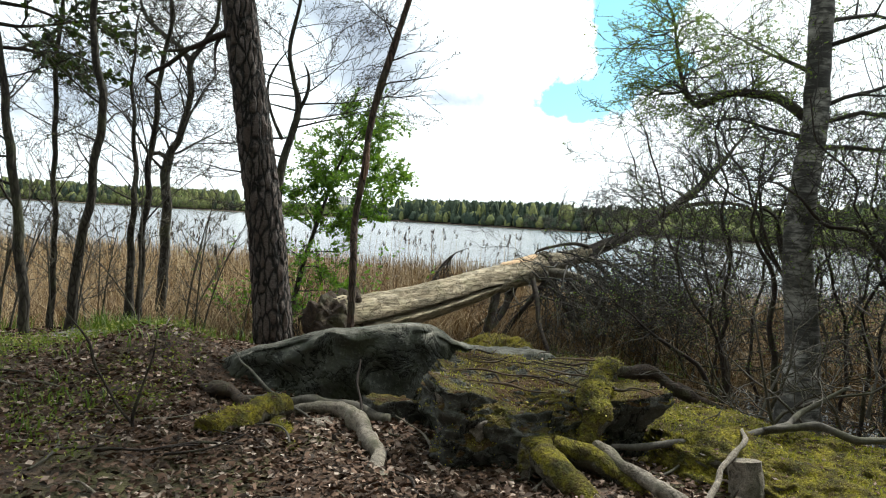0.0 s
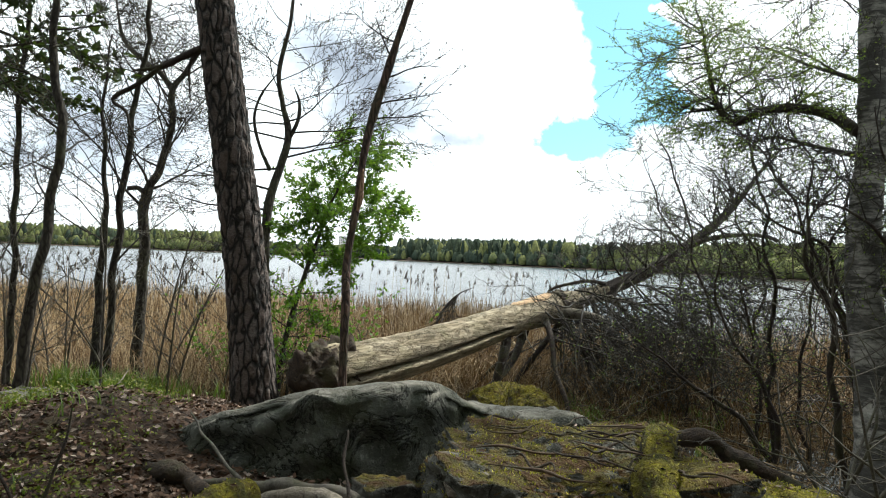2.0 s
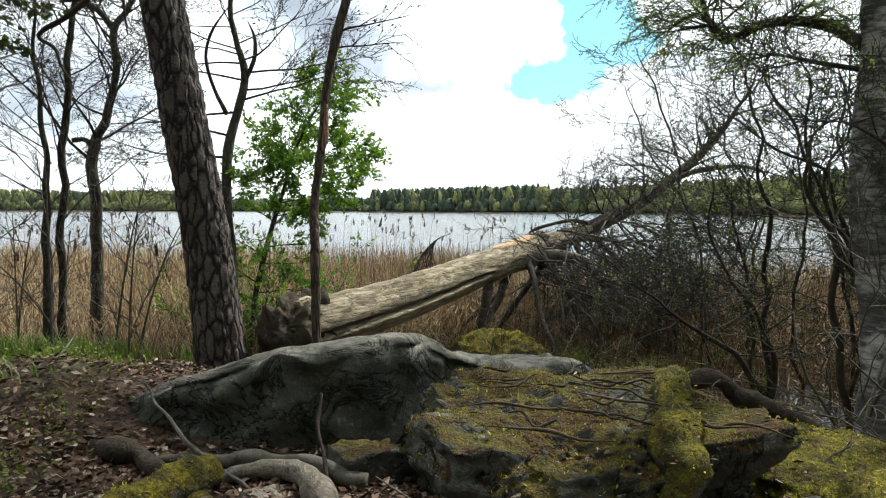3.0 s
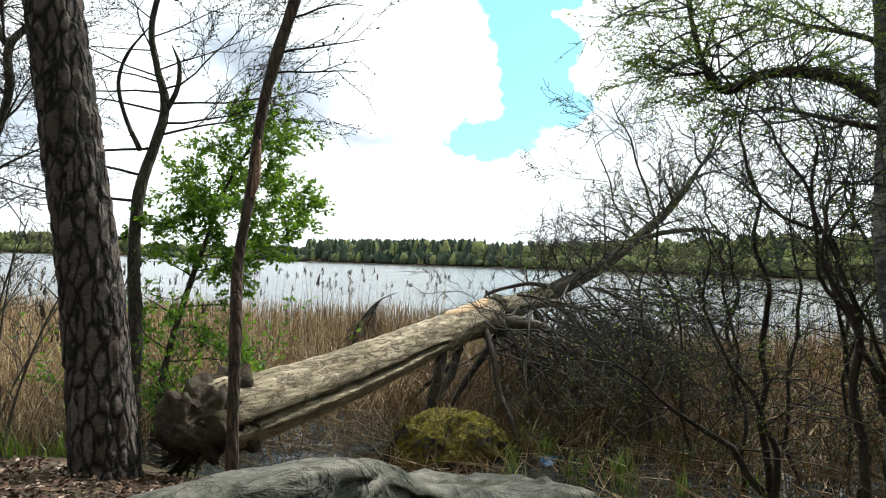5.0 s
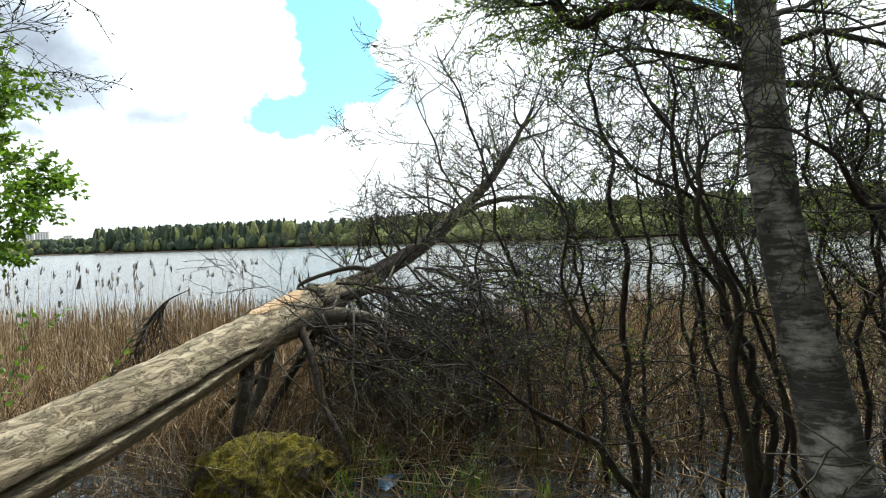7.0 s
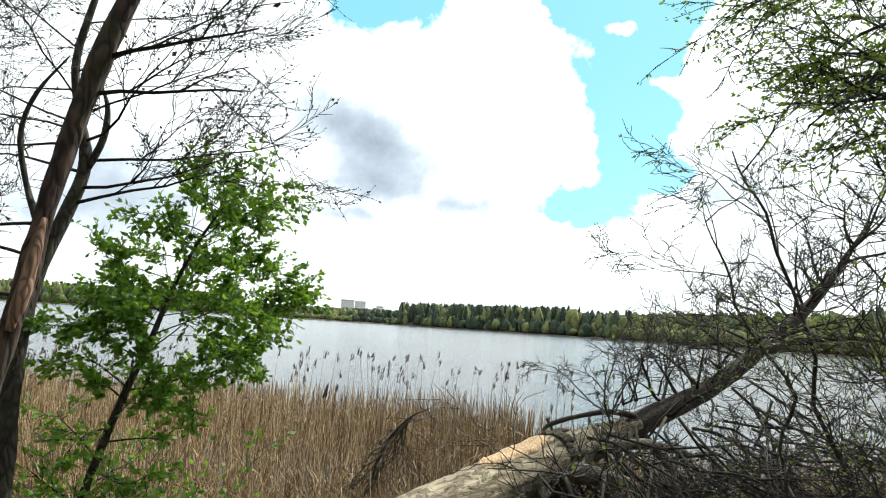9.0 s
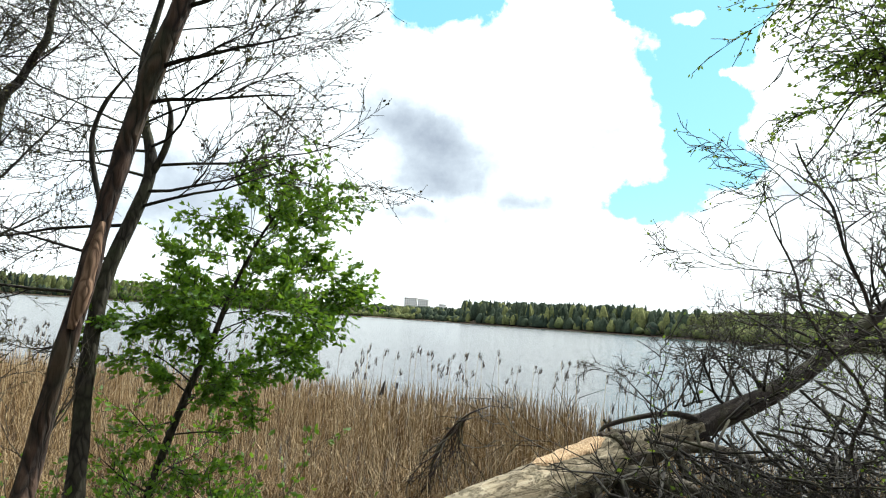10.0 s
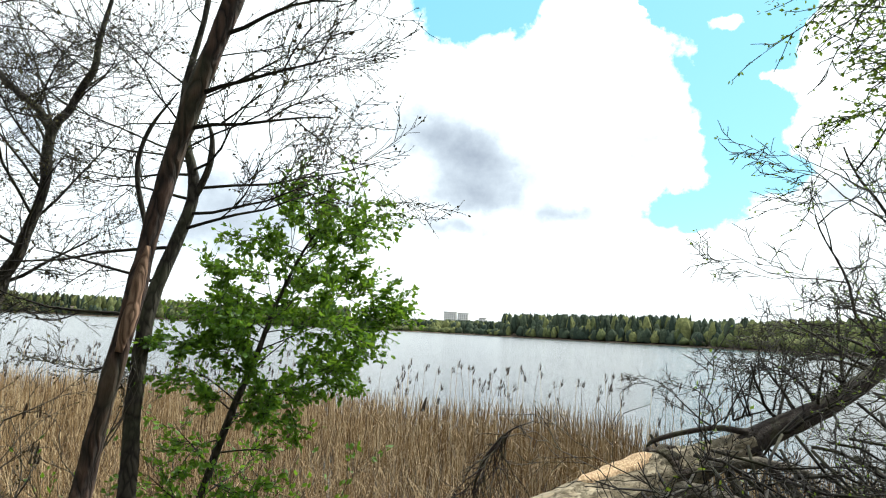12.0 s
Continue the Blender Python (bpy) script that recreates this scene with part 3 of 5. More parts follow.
    make_tree("sapling", "slender sapling with fresh bright green leaves", "tree",
              [(-2.3, 10.2, -0.55), (-2.2, 10.25, 0.42), (-2.0, 10.33, 1.27), (-1.86, 10.45, 1.79), (-1.74, 10.5, 2.24), (-1.5, 10.4, 2.68), (-1.25, 10.35, 3.05)],
              [0.045, 0.036, 0.032, 0.026, 0.02, 0.013, 0.004], "alder", limbs,
              8, leaf_mat="leaf", leaf=0.85, size=0.056, clump=2, wander=0.18, rise=-0.01, spread=0.8, kids=5, ratio=0.47)
    # alders of the left bank
    spec = dict(wobble=0.06, leaf=0.55, size=0.024, clump=1, wander=0.24, rise=0.06, spread=0.8, kids=4, least=0.0029, rough=0.14, group="alders on the bank")
    tall = "slim grey-brown alder trunk with budding twigs"
    make_tree("alder_tree", tall, "tree", [(-3.96, 6.6, -0.2), (-3.98, 6.6, 0.0), (-4.1, 6.6, 1.32), (-4.23, 6.6, 2.41), (-4.35, 6.6, 3.3), (-4.4, 6.6, 4.6)], [0.0645, 0.0533, 0.0456, 0.0387, 0.0344, 0.0215], "alder", limb_set(r, 13, 0.4, 0.98, 1.0), 21, **spec)
    make_tree("alder_tree", tall, "tree", [(-4.9, 8.5, -0.4), (-4.9, 8.5, 0.6), (-4.88, 8.5, 1.62), (-4.92, 8.5, 3.38), (-4.8, 8.5, 5.0)], [0.0473, 0.0387, 0.0344, 0.0275, 0.0172], "alder", limb_set(r, 13, 0.4, 0.98, 1.0), 22, **spec)
    make_tree("alder_tree", tall, "tree", [(-4.02, 7.2, -0.3), (-3.95, 7.2, 0.0), (-3.77, 7.2, 1.34), (-3.63, 7.2, 2.3), (-3.66, 7.2, 3.0), (-3.75, 7.2, 3.75), (-3.6, 7.2, 5.0)], [0.0688, 0.0559, 0.0473, 0.043, 0.0396, 0.0344, 0.0215], "alder", limb_set(r, 13, 0.4, 0.98, 1.1), 23, **spec)
    make_tree("alder_tree", tall, "tree", [(-3.95, 8.6, -0.3), (-3.94, 8.6, 0.2), (-3.95, 8.6, 1.17), (-3.90, 8.6, 2.0), (-3.94, 8.6, 2.5), (-4.0, 8.6, 3.2), (-3.95, 8.6, 4.0)], [0.0731, 0.0602, 0.043, 0.031, 0.0258, 0.0189, 0.0103], "alder", limb_set(r, 13, 0.35, 0.98, 1.0), 24, **spec)
    make_tree("alder_tree", tall, "tree", [(-3.9, 8.75, -0.3), (-3.9, 8.75, 0.3), (-3.86, 8.72, 1.17), (-3.77, 8.7, 2.3), (-3.72, 8.7, 2.9), (-3.58, 8.7, 4.21), (-3.5, 8.7, 5.5)], [0.0516, 0.0447, 0.043, 0.0387, 0.0344, 0.0258, 0.0172], "alder", limb_set(r, 13, 0.35, 0.98, 1.15), 25, **spec)
    k = make_tree("alder_tree", "alder trunk with a crooked broken fork", "tree", [(-4.12, 10.0, -0.8), (-4.12, 10.0, -0.09), (-4.13, 10.02, 0.98), (-4.13, 10.04, 2.2), (-4.0, 10.08, 2.6), (-3.9, 10.14, 3.2), (-3.93, 10.2, 3.75), (-3.72, 10.2, 4.05), (-3.55, 10.2, 4.45), (-3.42, 10.2, 5.3)], [0.0946, 0.0817, 0.0731, 0.0688, 0.0533, 0.046, 0.044, 0.036, 0.03, 0.0129], "alder", limb_set(r, 20, 0.3, 0.98, 1.25), 26, **spec)
    s = Shape()
    s.tube(*bend([(-4.12, 10.04, 2.26), (-4.25, 10.01, 2.36), (-4.38, 9.99, 2.35)], [0.05, 0.035, 0.03]), 7, 0.3)
    part("branch_stub", s, "alder", k.children[0])
    s, wood, leaves = Shape(), Shape(), Shape()
    fork = [(-3.93, 10.2, 3.75), (-4.1, 10.2, 3.98), (-4.35, 10.2, 4.15), (-4.65, 10.2, 4.45), (-4.8, 10.2, 5.1)]
    s.tube(*bend(fork, [0.042, 0.038, 0.034, 0.026, 0.01]), 8, 0.2)
    rk = random.Random(27)
    for i in range(12):
        a = rk.uniform(0, 6.28)
        sprout(wood, leaves, along(fork, 0.15 + 0.8 * rk.random()), (math.sin(a), math.cos(a) * 0.5, rk.uniform(-0.1, 0.6)), rk.uniform(0.7, 1.3), 0.01, 3, rk, 4, 0.24, 0.06, 0.8, 0.4, 0.026, 1, least=0.0033)
    part("fork_limb", s, "alder", k)
    part("fork_spray", wood, "twig", k, kind="stuff")
    part("fork_buds", leaves, "bud", k, smooth=False, kind="stuff")
    # bushy pine boughs high over the alders
    bough = thing("pine_bough", "dark needled pine boughs hanging over the bank", "tree")
    wood, leaves = Shape(), Shape()
    rr = random.Random(4)
    s = Shape()
    s.tube(*bend([(-5.6, 7.9, -0.3), (-5.6, 7.9, 2.5), (-5.5, 7.9, 5.0), (-5.4, 7.9, 7.0)], [0.14, 0.12, 0.10, 0.05]), 12, 0.1)
    part("trunk", s, "pine", bough)
    for i in range(11):
        a = radians(rr.uniform(20, 150))
        sprout(wood, leaves, (-5.5, 7.9, 3.3 + 0.28 * i), (math.sin(a), math.cos(a) * 0.5, 0.05), rr.uniform(1.0, 2.2), 0.03, 2, rr, 5, 0.25, 0.02, 0.8, 0.9, 0.10, 5)
    part("brushwood", wood, "dark", bough, kind="stuff")
    part("needle_mass", leaves, "needle", bough, smooth=False, kind="stuff")
    # the birch on the right
    b = make_tree("birch_tree", "old birch with black-and-white flaking bark", "tree",
                  [(3.22, 5.95, -0.6), (3.32, 6.15, -0.05), (3.46, 6.45, 0.7), (3.47, 6.68, 1.55), (3.60, 6.88, 2.2), (3.72, 7.02, 2.75), (3.78, 7.15, 3.5), (3.82, 7.25, 4.6), (3.9, 7.4, 7.0)],
                  [0.25, 0.19, 0.15, 0.132, 0.126, 0.122, 0.115, 0.11, 0.08], "birch",
                  [(0.60, 300, 25, 1.1), (0.63, 100, 20, 2.2), (0.66, 60, 25, 2.0), (0.72, 330, 30, 1.5), (0.76, 120, 25, 2.3), (0.8, 60, 25, 2.2), (0.84, 20, 30, 2.0), (0.88, 310, 30, 1.6), (0.93, 100, 30, 2.0), (0.58, 90, 5, 1.9)],
                  31, leaf_mat="birch_leaf", sides=20, rough=0.12, per=10, leaf=0.8, size=0.032, clump=2, wander=0.3, rise=-0.05, spread=0.8, kids=5, least=0.0035)
    s = Shape()
    s.tube(*bend([(3.72, 7.05, 2.8), (3.45, 7.3, 3.08), (3.05, 7.5, 3.15), (2.75, 7.6, 3.02), (2.62, 7.7, 3.2), (2.55, 7.8, 3.6), (2.5, 7.9, 4.1)], [0.055, 0.05, 0.043, 0.036, 0.028, 0.02, 0.008]), 9, 0.15)
    wood, leaves = Shape(), Shape()
    rb = random.Random(32)
    arm = [(3.3, 7.4, 3.12), (3.0, 7.5, 3.14), (2.75, 7.6, 3.05), (2.62, 7.7, 3.2), (2.58, 7.75, 3.5), (2.55, 7.85, 3.8), (2.5, 7.9, 4.1)]
    for i in range(46):
        p = along(arm, rb.random())
        a = rb.uniform(0, 2 * math.pi)
        sprout(wood, leaves, p, (math.sin(a), math.cos(a), rb.uniform(-0.2, 0.9)), rb.uniform(0.4, 0.85), 0.012, 2, rb, 5, 0.3, -0.06, 0.8, 0.8, 0.023, 4)
    part("limb", s, "dark", b, "dark arching limb")
    part("limb_spray", wood, "twig", b, kind="stuff")
    part("limb_foliage", leaves, "birch_leaf", b, smooth=False, kind="stuff")


make_trees()


# ---- the fallen trunk ----
LOG = [(-1.15, 7.55, 0.42), (-0.75, 8.05, 0.46), (-0.1, 9.05, 0.55), (0.62, 10.15, 0.69), (1.12, 10.8, 0.80), (1.62, 11.35, 0.91), (2.2, 11.75, 1.08), (2.8, 12.1, 1.3), (3.5, 12.4, 1.62), (4.2, 12.75, 2.08), (4.75, 13.0, 2.5), (5.2, 13.2, 2.95), (5.6, 13.3, 3.5)]
LOG_R = [0.26, 0.24, 0.23, 0.222, 0.214, 0.225, 0.145, 0.12, 0.095, 0.085, 0.07, 0.05, 0.02]


def make_log():
    top = thing("fallen_tree", "weathered fallen trunk propped on its broken branches", "fallen tree")
    pts, rad = bend(LOG, LOG_R, 9)
    s = Shape()
    s.tube(pts, rad, 112, 0.09, 2)
    # the long split along the flank
    n = 112
    crack = set()
    for i, p in enumerate(pts[:30]):
        deep = math.sin(math.pi * min(1.0, (i + 4) / 32)) ** 0.6
        way = (pts[i + 1] - p).normalized()
        flank = way.cross(Vector((0, 0, 1))).normalized()
        for k in range(n):
            v = s.v[i * n + k]
            d = (v - p).normalized()
            level = d.z + 0.22 - 0.004 * i + 0.05 * noise.noise(p * 3.0)
            if d.dot(flank) > 0.2 and abs(level) < 0.12:
                s.v[i * n + k] = p + d * rad[i] * (1 - 0.8 * deep * (1 - (level / 0.12) ** 4))
                if abs(level) < 0.10:
                    crack.add(i * n + k)
            elif d.dot(flank) > 0.0 and level < 0:
                s.v[i * n + k] = p + d * rad[i] * (1 + 0.12 * deep)
    log = part("trunk", s, "dead", top)
    log.data.materials.append(MAT["rot_and_shade"])
    log.data.materials.append(MAT["dark"])
    for poly in log.data.polygons:
        if poly.index // n > 58 + 4 * noise.noise((poly.index % n * 0.1, 3.0, 0.0)):
            poly.material_index = 2
            continue
        # faces inside the split get the dark colour in place of deep shade
        if len(poly.vertices) == 4 and sum(q in crack for q in poly.vertices) >= 3:
            poly.material_index = 1
    s = Shape()
    rows_, cols = 16, 12
    for i in range(rows_ + 1):
        f = 33.0 + 11.5 * i / rows_
        a = int(f)
        p, r0 = pts[a].lerp(pts[a + 1], f - a), rad[a] + (rad[a + 1] - rad[a]) * (f - a)
        way = (pts[a + 1] - pts[a]).normalized()
        flank = way.cross(Vector((0, 0, 1))).normalized()
        over = flank.cross(way).normalized()
        half = 0.62 * math.sin(math.pi * (i + 0.4) / (rows_ + 0.8)) ** 0.5
        for j in range(cols + 1):
            w = (-0.08 + half * (2 * j / cols - 1)) + 0.16 * noise.noise((i * 0.55, j * 0.3, 4.0))
            d = over * math.cos(w) + flank * math.sin(w)
            rim = 0.0 if i in (0, rows_) or j in (0, cols) else 1.0
            s.v.append(p + d * (r0 * (0.99 if rim == 0 else 1.03) + rim * (0.012 + 0.018 * noise.noise((i * 0.4, j * 1.3, 9.0)))))
    for i in range(rows_):
        for j in range(cols):
            q = i * (cols + 1) + j
            s.f.append((q, q + 1, q + cols + 2, q + cols + 1))
    part("broken_patch", s, "fresh", top.children[0], "fresh pale wood where a limb tore off")
    s = Shape()
    rr = random.Random(13)
    for k in range(26):
        a = 2 * math.pi * k / 26
        d = Vector((0.74 * math.cos(a), -0.67 * math.cos(a), math.sin(a)))
        base = Vector((1.60, 11.33, 0.91)) + d * 0.20
        tip = base + Vector((0.74, 0.6, 0.2)) * rr.uniform(0.12, 0.34) + d * rr.uniform(-0.06, 0.03)
        s.tube(*bend([base, base.lerp(tip, 0.5) + d * 0.02, tip], [0.045, 0.036, 0.008], 4), 6, 0.5, k)
    part("torn_collar", s, "rot_and_shade", top.children[0], "dark splintered wood round the break")
    for line, radii in (([(1.66, 11.25, 0.84), (1.9, 11.15, 0.84), (2.2, 11.1, 0.80), (2.45, 11.1, 0.72)], [0.11, 0.085, 0.06, 0.02]), ([(1.95, 11.5, 1.0), (2.25, 11.45, 1.06), (2.6, 11.5, 1.08), (3.0, 11.5, 1.0)], [0.08, 0.06, 0.045, 0.015])):
        s = Shape()
        s.tube(*bend(line, radii, 7), 14, 0.35, 5)
        part("side_branch", s, "root", top)
    # root end
    s = Shape()
    rr = random.Random(3)
    s.tube(*bend([(-0.95, 7.8, 0.44), (-1.12, 7.58, 0.42), (-1.27, 7.40, 0.38), (-1.36, 7.28, 0.34)], [0.25, 0.25, 0.2, 0.07], 9), 40, 0.7, 6)
    for i in range(30):
        a = rr.uniform(0, 2 * math.pi)
        d = Vector((math.cos(a) * 0.75, -math.cos(a) * 0.5, math.sin(a)))
        p = Vector((-1.2, 7.48, 0.38)) + d * rr.uniform(0.08, 0.2)
        q = p + d * rr.uniform(0.06, 0.16) + Vector((-0.12, -0.1, rr.uniform(-0.1, 0.03)))
        s.tube(*bend([p, p.lerp(q, 0.5) + Vector((rr.gauss(0, 0.03), rr.gauss(0, 0.03), rr.gauss(0, 0.03))), q], [0.035, 0.022, 0.005], 4), 6, 0.5, i)
    part("root_plate", s, "rot_and_shade", top, "dark rotten torn root end")
    # the branches that prop it up
    legs = [([(0.85, 10.3, 0.62), (0.8, 10.15, 0.3), (0.68, 10.0, -0.1), (0.62, 9.95, -0.6)], 0.075), ([(1.1, 10.75, 0.62), (1.0, 10.5, 0.3), (0.75, 10.1, 0.02), (0.35, 9.7, -0.25), (0.1, 9.5, -0.6)], 0.06),
            ([(1.45, 10.95, 0.78), (1.5, 10.6, 0.5), (1.52, 10.2, 0.1), (1.62, 9.8, -0.25), (1.62, 9.65, -0.6)], 0.05), ([(1.7, 11.2, 0.75), (1.95, 10.9, 0.45), (2.1, 10.7, 0.1), (2.1, 10.5, -0.2), (2.2, 10.3, -0.6)], 0.055),
            ([(2.3, 11.7, 0.95), (2.5, 11.3, 0.5), (2.75, 11.0, 0.1), (2.6, 10.7, -0.6)], 0.05), ([(1.2, 10.9, 0.7), (1.1, 11.2, 0.3), (0.7, 11.2, -0.05), (0.2, 11.1, -0.6)], 0.045),
            ([(1.9, 11.5, 0.9), (1.5, 11.2, 0.4), (1.1, 10.8, -0.05), (0.75, 10.5, -0.6)], 0.05), ([(2.6, 11.9, 1.1), (3.0, 11.3, 0.6), (3.3, 10.9, 0.1), (3.2, 10.5, -0.6)], 0.045)]
    for pts2, r0 in legs:
        s = Shape()
        s.tube(*bend(pts2, [r0 * (1 - 0.13 * i) for i in range(len(pts2))]), 8, 0.2)
        part("prop_branch", s, "dark", top)
    s = Shape()
    s.tube(*bend([(4.0, 12.65, 1.95), (4.5, 12.6, 2.15), (5.1, 12.55, 2.22), (5.5, 12.5, 2.15), (5.6, 12.5, 2.02)], [0.05, 0.042, 0.035, 0.028, 0.012]), 7, 0.2)
    part("side_branch", s, "dark", top)
    s = Shape()
    s.tube(*bend([(2.5, 11.85, 1.3), (2.2, 11.75, 1.33), (1.85, 11.7, 1.26), (1.6, 11.65, 1.17), (1.56, 11.64, 1.08)], [0.035, 0.03, 0.026, 0.024, 0.012]), 6, 0.2)
    part("side_branch", s, "dark", top)
    wood = Shape()
    rr = random.Random(9)
    # upright crown
    for i in range(34):
        p = along(LOG, rr.uniform(0.55, 1.0))
        a = rr.uniform(0, 2 * math.pi)
        sprout(wood, None, p, (math.sin(a), math.cos(a), rr.uniform(0.3, 1.6)), rr.uniform(0.5, 1.15), 0.022, 3, rr, 4, 0.34, 0.06, 0.8, least=0.0046)
    # weeping sprays beside the trunk
    for i in range(9):
        p = along([(2.1, 11.8, 1.3), (2.4, 11.9, 1.4), (2.8, 12.0, 1.5)], rr.random())
        sprout(wood, None, p, (rr.uniform(-1, 0.4), rr.uniform(-0.4, 0.4), rr.uniform(0.1, 0.9)), rr.uniform(0.5, 0.9), 0.012, 3, rr, 4, 0.3, -0.1, 0.9, least=0.004)
    part("crown_spray", wood, "twig", top, "bare dark twigs of the crown", kind="stuff")
    # crushed branches under the trunk
    wood = Shape()
    for i in range(125):
        p = along([(1.7, 11.3, 0.85), (2.4, 11.5, 1.05), (3.1, 11.4, 1.2), (3.6, 11.0, 1.2)] if i % 3 else [(1.7, 11.3, 0.85), (2.4, 11.7, 1.05), (3.2, 12.0, 1.35), (4.0, 12.3, 1.8)], rr.random() ** 1.2) + Vector((rr.gauss(0, 0.25), rr.gauss(-0.25, 0.35), rr.gauss(-0.15, 0.2)))
        way = (rr.gauss(0.35, 0.6), rr.gauss(-0.55, 0.5), rr.uniform(-1.0, -0.15))
        sprout(wood, None, p, way, rr.uniform(0.9, 1.8), 0.015, 3, rr, 4, 0.36, -0.02, 0.9, least=0.0036)
    part("brushwood", wood, "twig", top, "tangle of grey crushed branches", kind="stuff")


make_log()


# ---- rocks ----
def boulder(name, label, place, size, turn, seed, mat, square=0.7, rough=0.10, cuts=26, group=""):
    """A stone between a ball and a block, worn and broken."""
    s = Shape()
    r = Matrix.Rotation(radians(turn), 3, "Z")
    o = Vector((seed * 3.7, seed * 1.3, 0))
    index = {}
    for face in range(6):
        for i in range(cuts + 1):
            for j in range(cuts + 1):
                a, b = 2 * i / cuts - 1, 2 * j / cuts - 1
                c = [(1, a, b), (-1, b, a), (b, 1, a), (a, -1, b), (a, b, 1), (b, a, -1)][face]
                key = tuple(round(q, 4) for q in c)
                if key not in index:
                    d = Vector(c)
                    p = d.normalized().lerp(d, square)
                    k = 1 + rough * (1.6 * noise.noise(p * 0.9 + o) + noise.noise(p * 2.2 + o) + 0.5 * noise.noise(p * 5 + o) + 0.3 * noise.noise(p * 11 + o) + 0.16 * noise.noise(p * 24 + o))
                    p = Vector((p.x * size[0], p.y * size[1], p.z * size[2])) * k
                    index[key] = len(s.v)
                    s.v.append(r @ p + Vector(place))
        for i in range(cuts):
            for j in range(cuts):
                q = []
                for u, w in ((i, j), (i + 1, j), (i + 1, j + 1), (i, j + 1)):
                    a, b = 2 * u / cuts - 1, 2 * w / cuts - 1
                    c = [(1, a, b), (-1, b, a), (b, 1, a), (a, -1, b), (a, b, 1), (b, a, -1)][face]
                    q.append(index[tuple(round(z, 4) for z in c)])
                s.f.append(tuple(q))
    ob = new(name, s.mesh(name))
    ob.data.materials.append(MAT[mat])
    return tagged(ob, label, "rock", group)


def make_slab():
    # x, front foot y, top z, depth to the back
    spine = [(-2.05, 5.0, 0.22, 0.35), (-1.8, 4.93, 0.36, 0.6), (-1.45, 4.82, 0.50, 0.9), (-1.1, 4.72, 0.635, 1.2), (-0.75, 4.7, 0.745, 1.4), (-0.3, 4.75, 0.80, 1.5), (0.0, 4.85, 0.785, 1.5), (0.27, 5.0, 0.66, 1.3), (0.65, 5.1, 0.61, 1.2), (0.95, 5.2, 0.585, 0.9), (1.15, 5.35, 0.40, 0.5)]
    fine = spline(spine, 14)
    prof = [(-0.04, 0.0), (-0.04, 0.16), (-0.02, 0.32), (0.0, 0.48), (0.015, 0.62), (0.025, 0.76), (0.03, 0.86), (0.045, 0.93), (0.08, 0.98), (0.14, 1.0), (0.26, 0.965), (0.44, 0.88), (0.66, 0.70), (0.9, 0.45), (1.05, 0.2), (1.15, 0.0)]
    prof = [tuple(q) for q in spline(prof, 3)]
    s = Shape()
    for x, yf, zt, depth in fine:
        for u, h in prof:
            p = Vector((x, yf + 0.22 + u * depth * 0.9, -0.05 + h * (zt + 0.05)))
            d = Vector((noise.noise(p * 2.1), noise.noise(p * 2.1 + Vector((9, 0, 0))), noise.noise(p * 2.1 + Vector((0, 9, 0))))) * 0.09
            d += Vector((0, noise.noise(p * 7.0), 0.3 * noise.noise(p * 9.0))) * 0.07
            d += Vector((0, noise.noise(p * 17.0), 0.4 * noise.noise(p * 21.0))) * 0.022
            d += Vector((noise.noise(p * 4.3), noise.noise(p * 4.3 + Vector((3, 0, 0))), 0.5 * noise.noise(p * 4.3 + Vector((0, 3, 0))))) * 0.06
            s.v.append(p + d * (0.45 if h > 0.93 else 1.0))
    w = len(prof)
    for i in range(len(fine) - 1):
        for j in range(w - 1):
            s.f.append((i * w + j, (i + 1) * w + j, (i + 1) * w + j + 1, i * w + j + 1))
    s.f.append(tuple(range(w)))
    s.f.append(tuple(range(len(s.v) - 1, len(s.v) - w - 1, -1)))
    ob = new("rock_slab", s.mesh("rock_slab"))
    # this rock colour holds a painted paler, lit-looking top
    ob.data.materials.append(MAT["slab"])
    tagged(ob, "long dark grey rock slab, its top tinted pale as if lit", "rock")


def make_rocks():
    make_slab()
    boulder("boulder", "block-shaped boulder overgrown with brown-green moss", (0.70, 4.47, 0.28), (0.66, 0.64, 0.40), 8, 5, "mossy", 0.66, 0.17, 72)
    boulder("boulder", "round boulder capped with yellow-green moss in the shallows", (0.86, 9.7, -0.6), (0.66, 0.5, 0.63), 20, 8, "moss", 0.15, 0.12, 48)
    boulder("boulder", "low boulder under a thick bright moss cushion", (2.1, 4.05, 0.08), (0.72, 0.78, 0.36), 25, 11, "moss", 0.35, 0.17, 60)
    boulder("stone", "small angular grey stone between the rocks", (-0.2, 4.62, 0.26), (0.17, 0.12, 0.13), 30, 14, "mossy", 0.8, 0.15, 12)
    boulder("stone", "dark stone at the foot of the alders", (-3.6, 7.0, 0.0), (0.35, 0.3, 0.24), 10, 17, "slab", 0.5, 0.15, 16)


make_rocks()


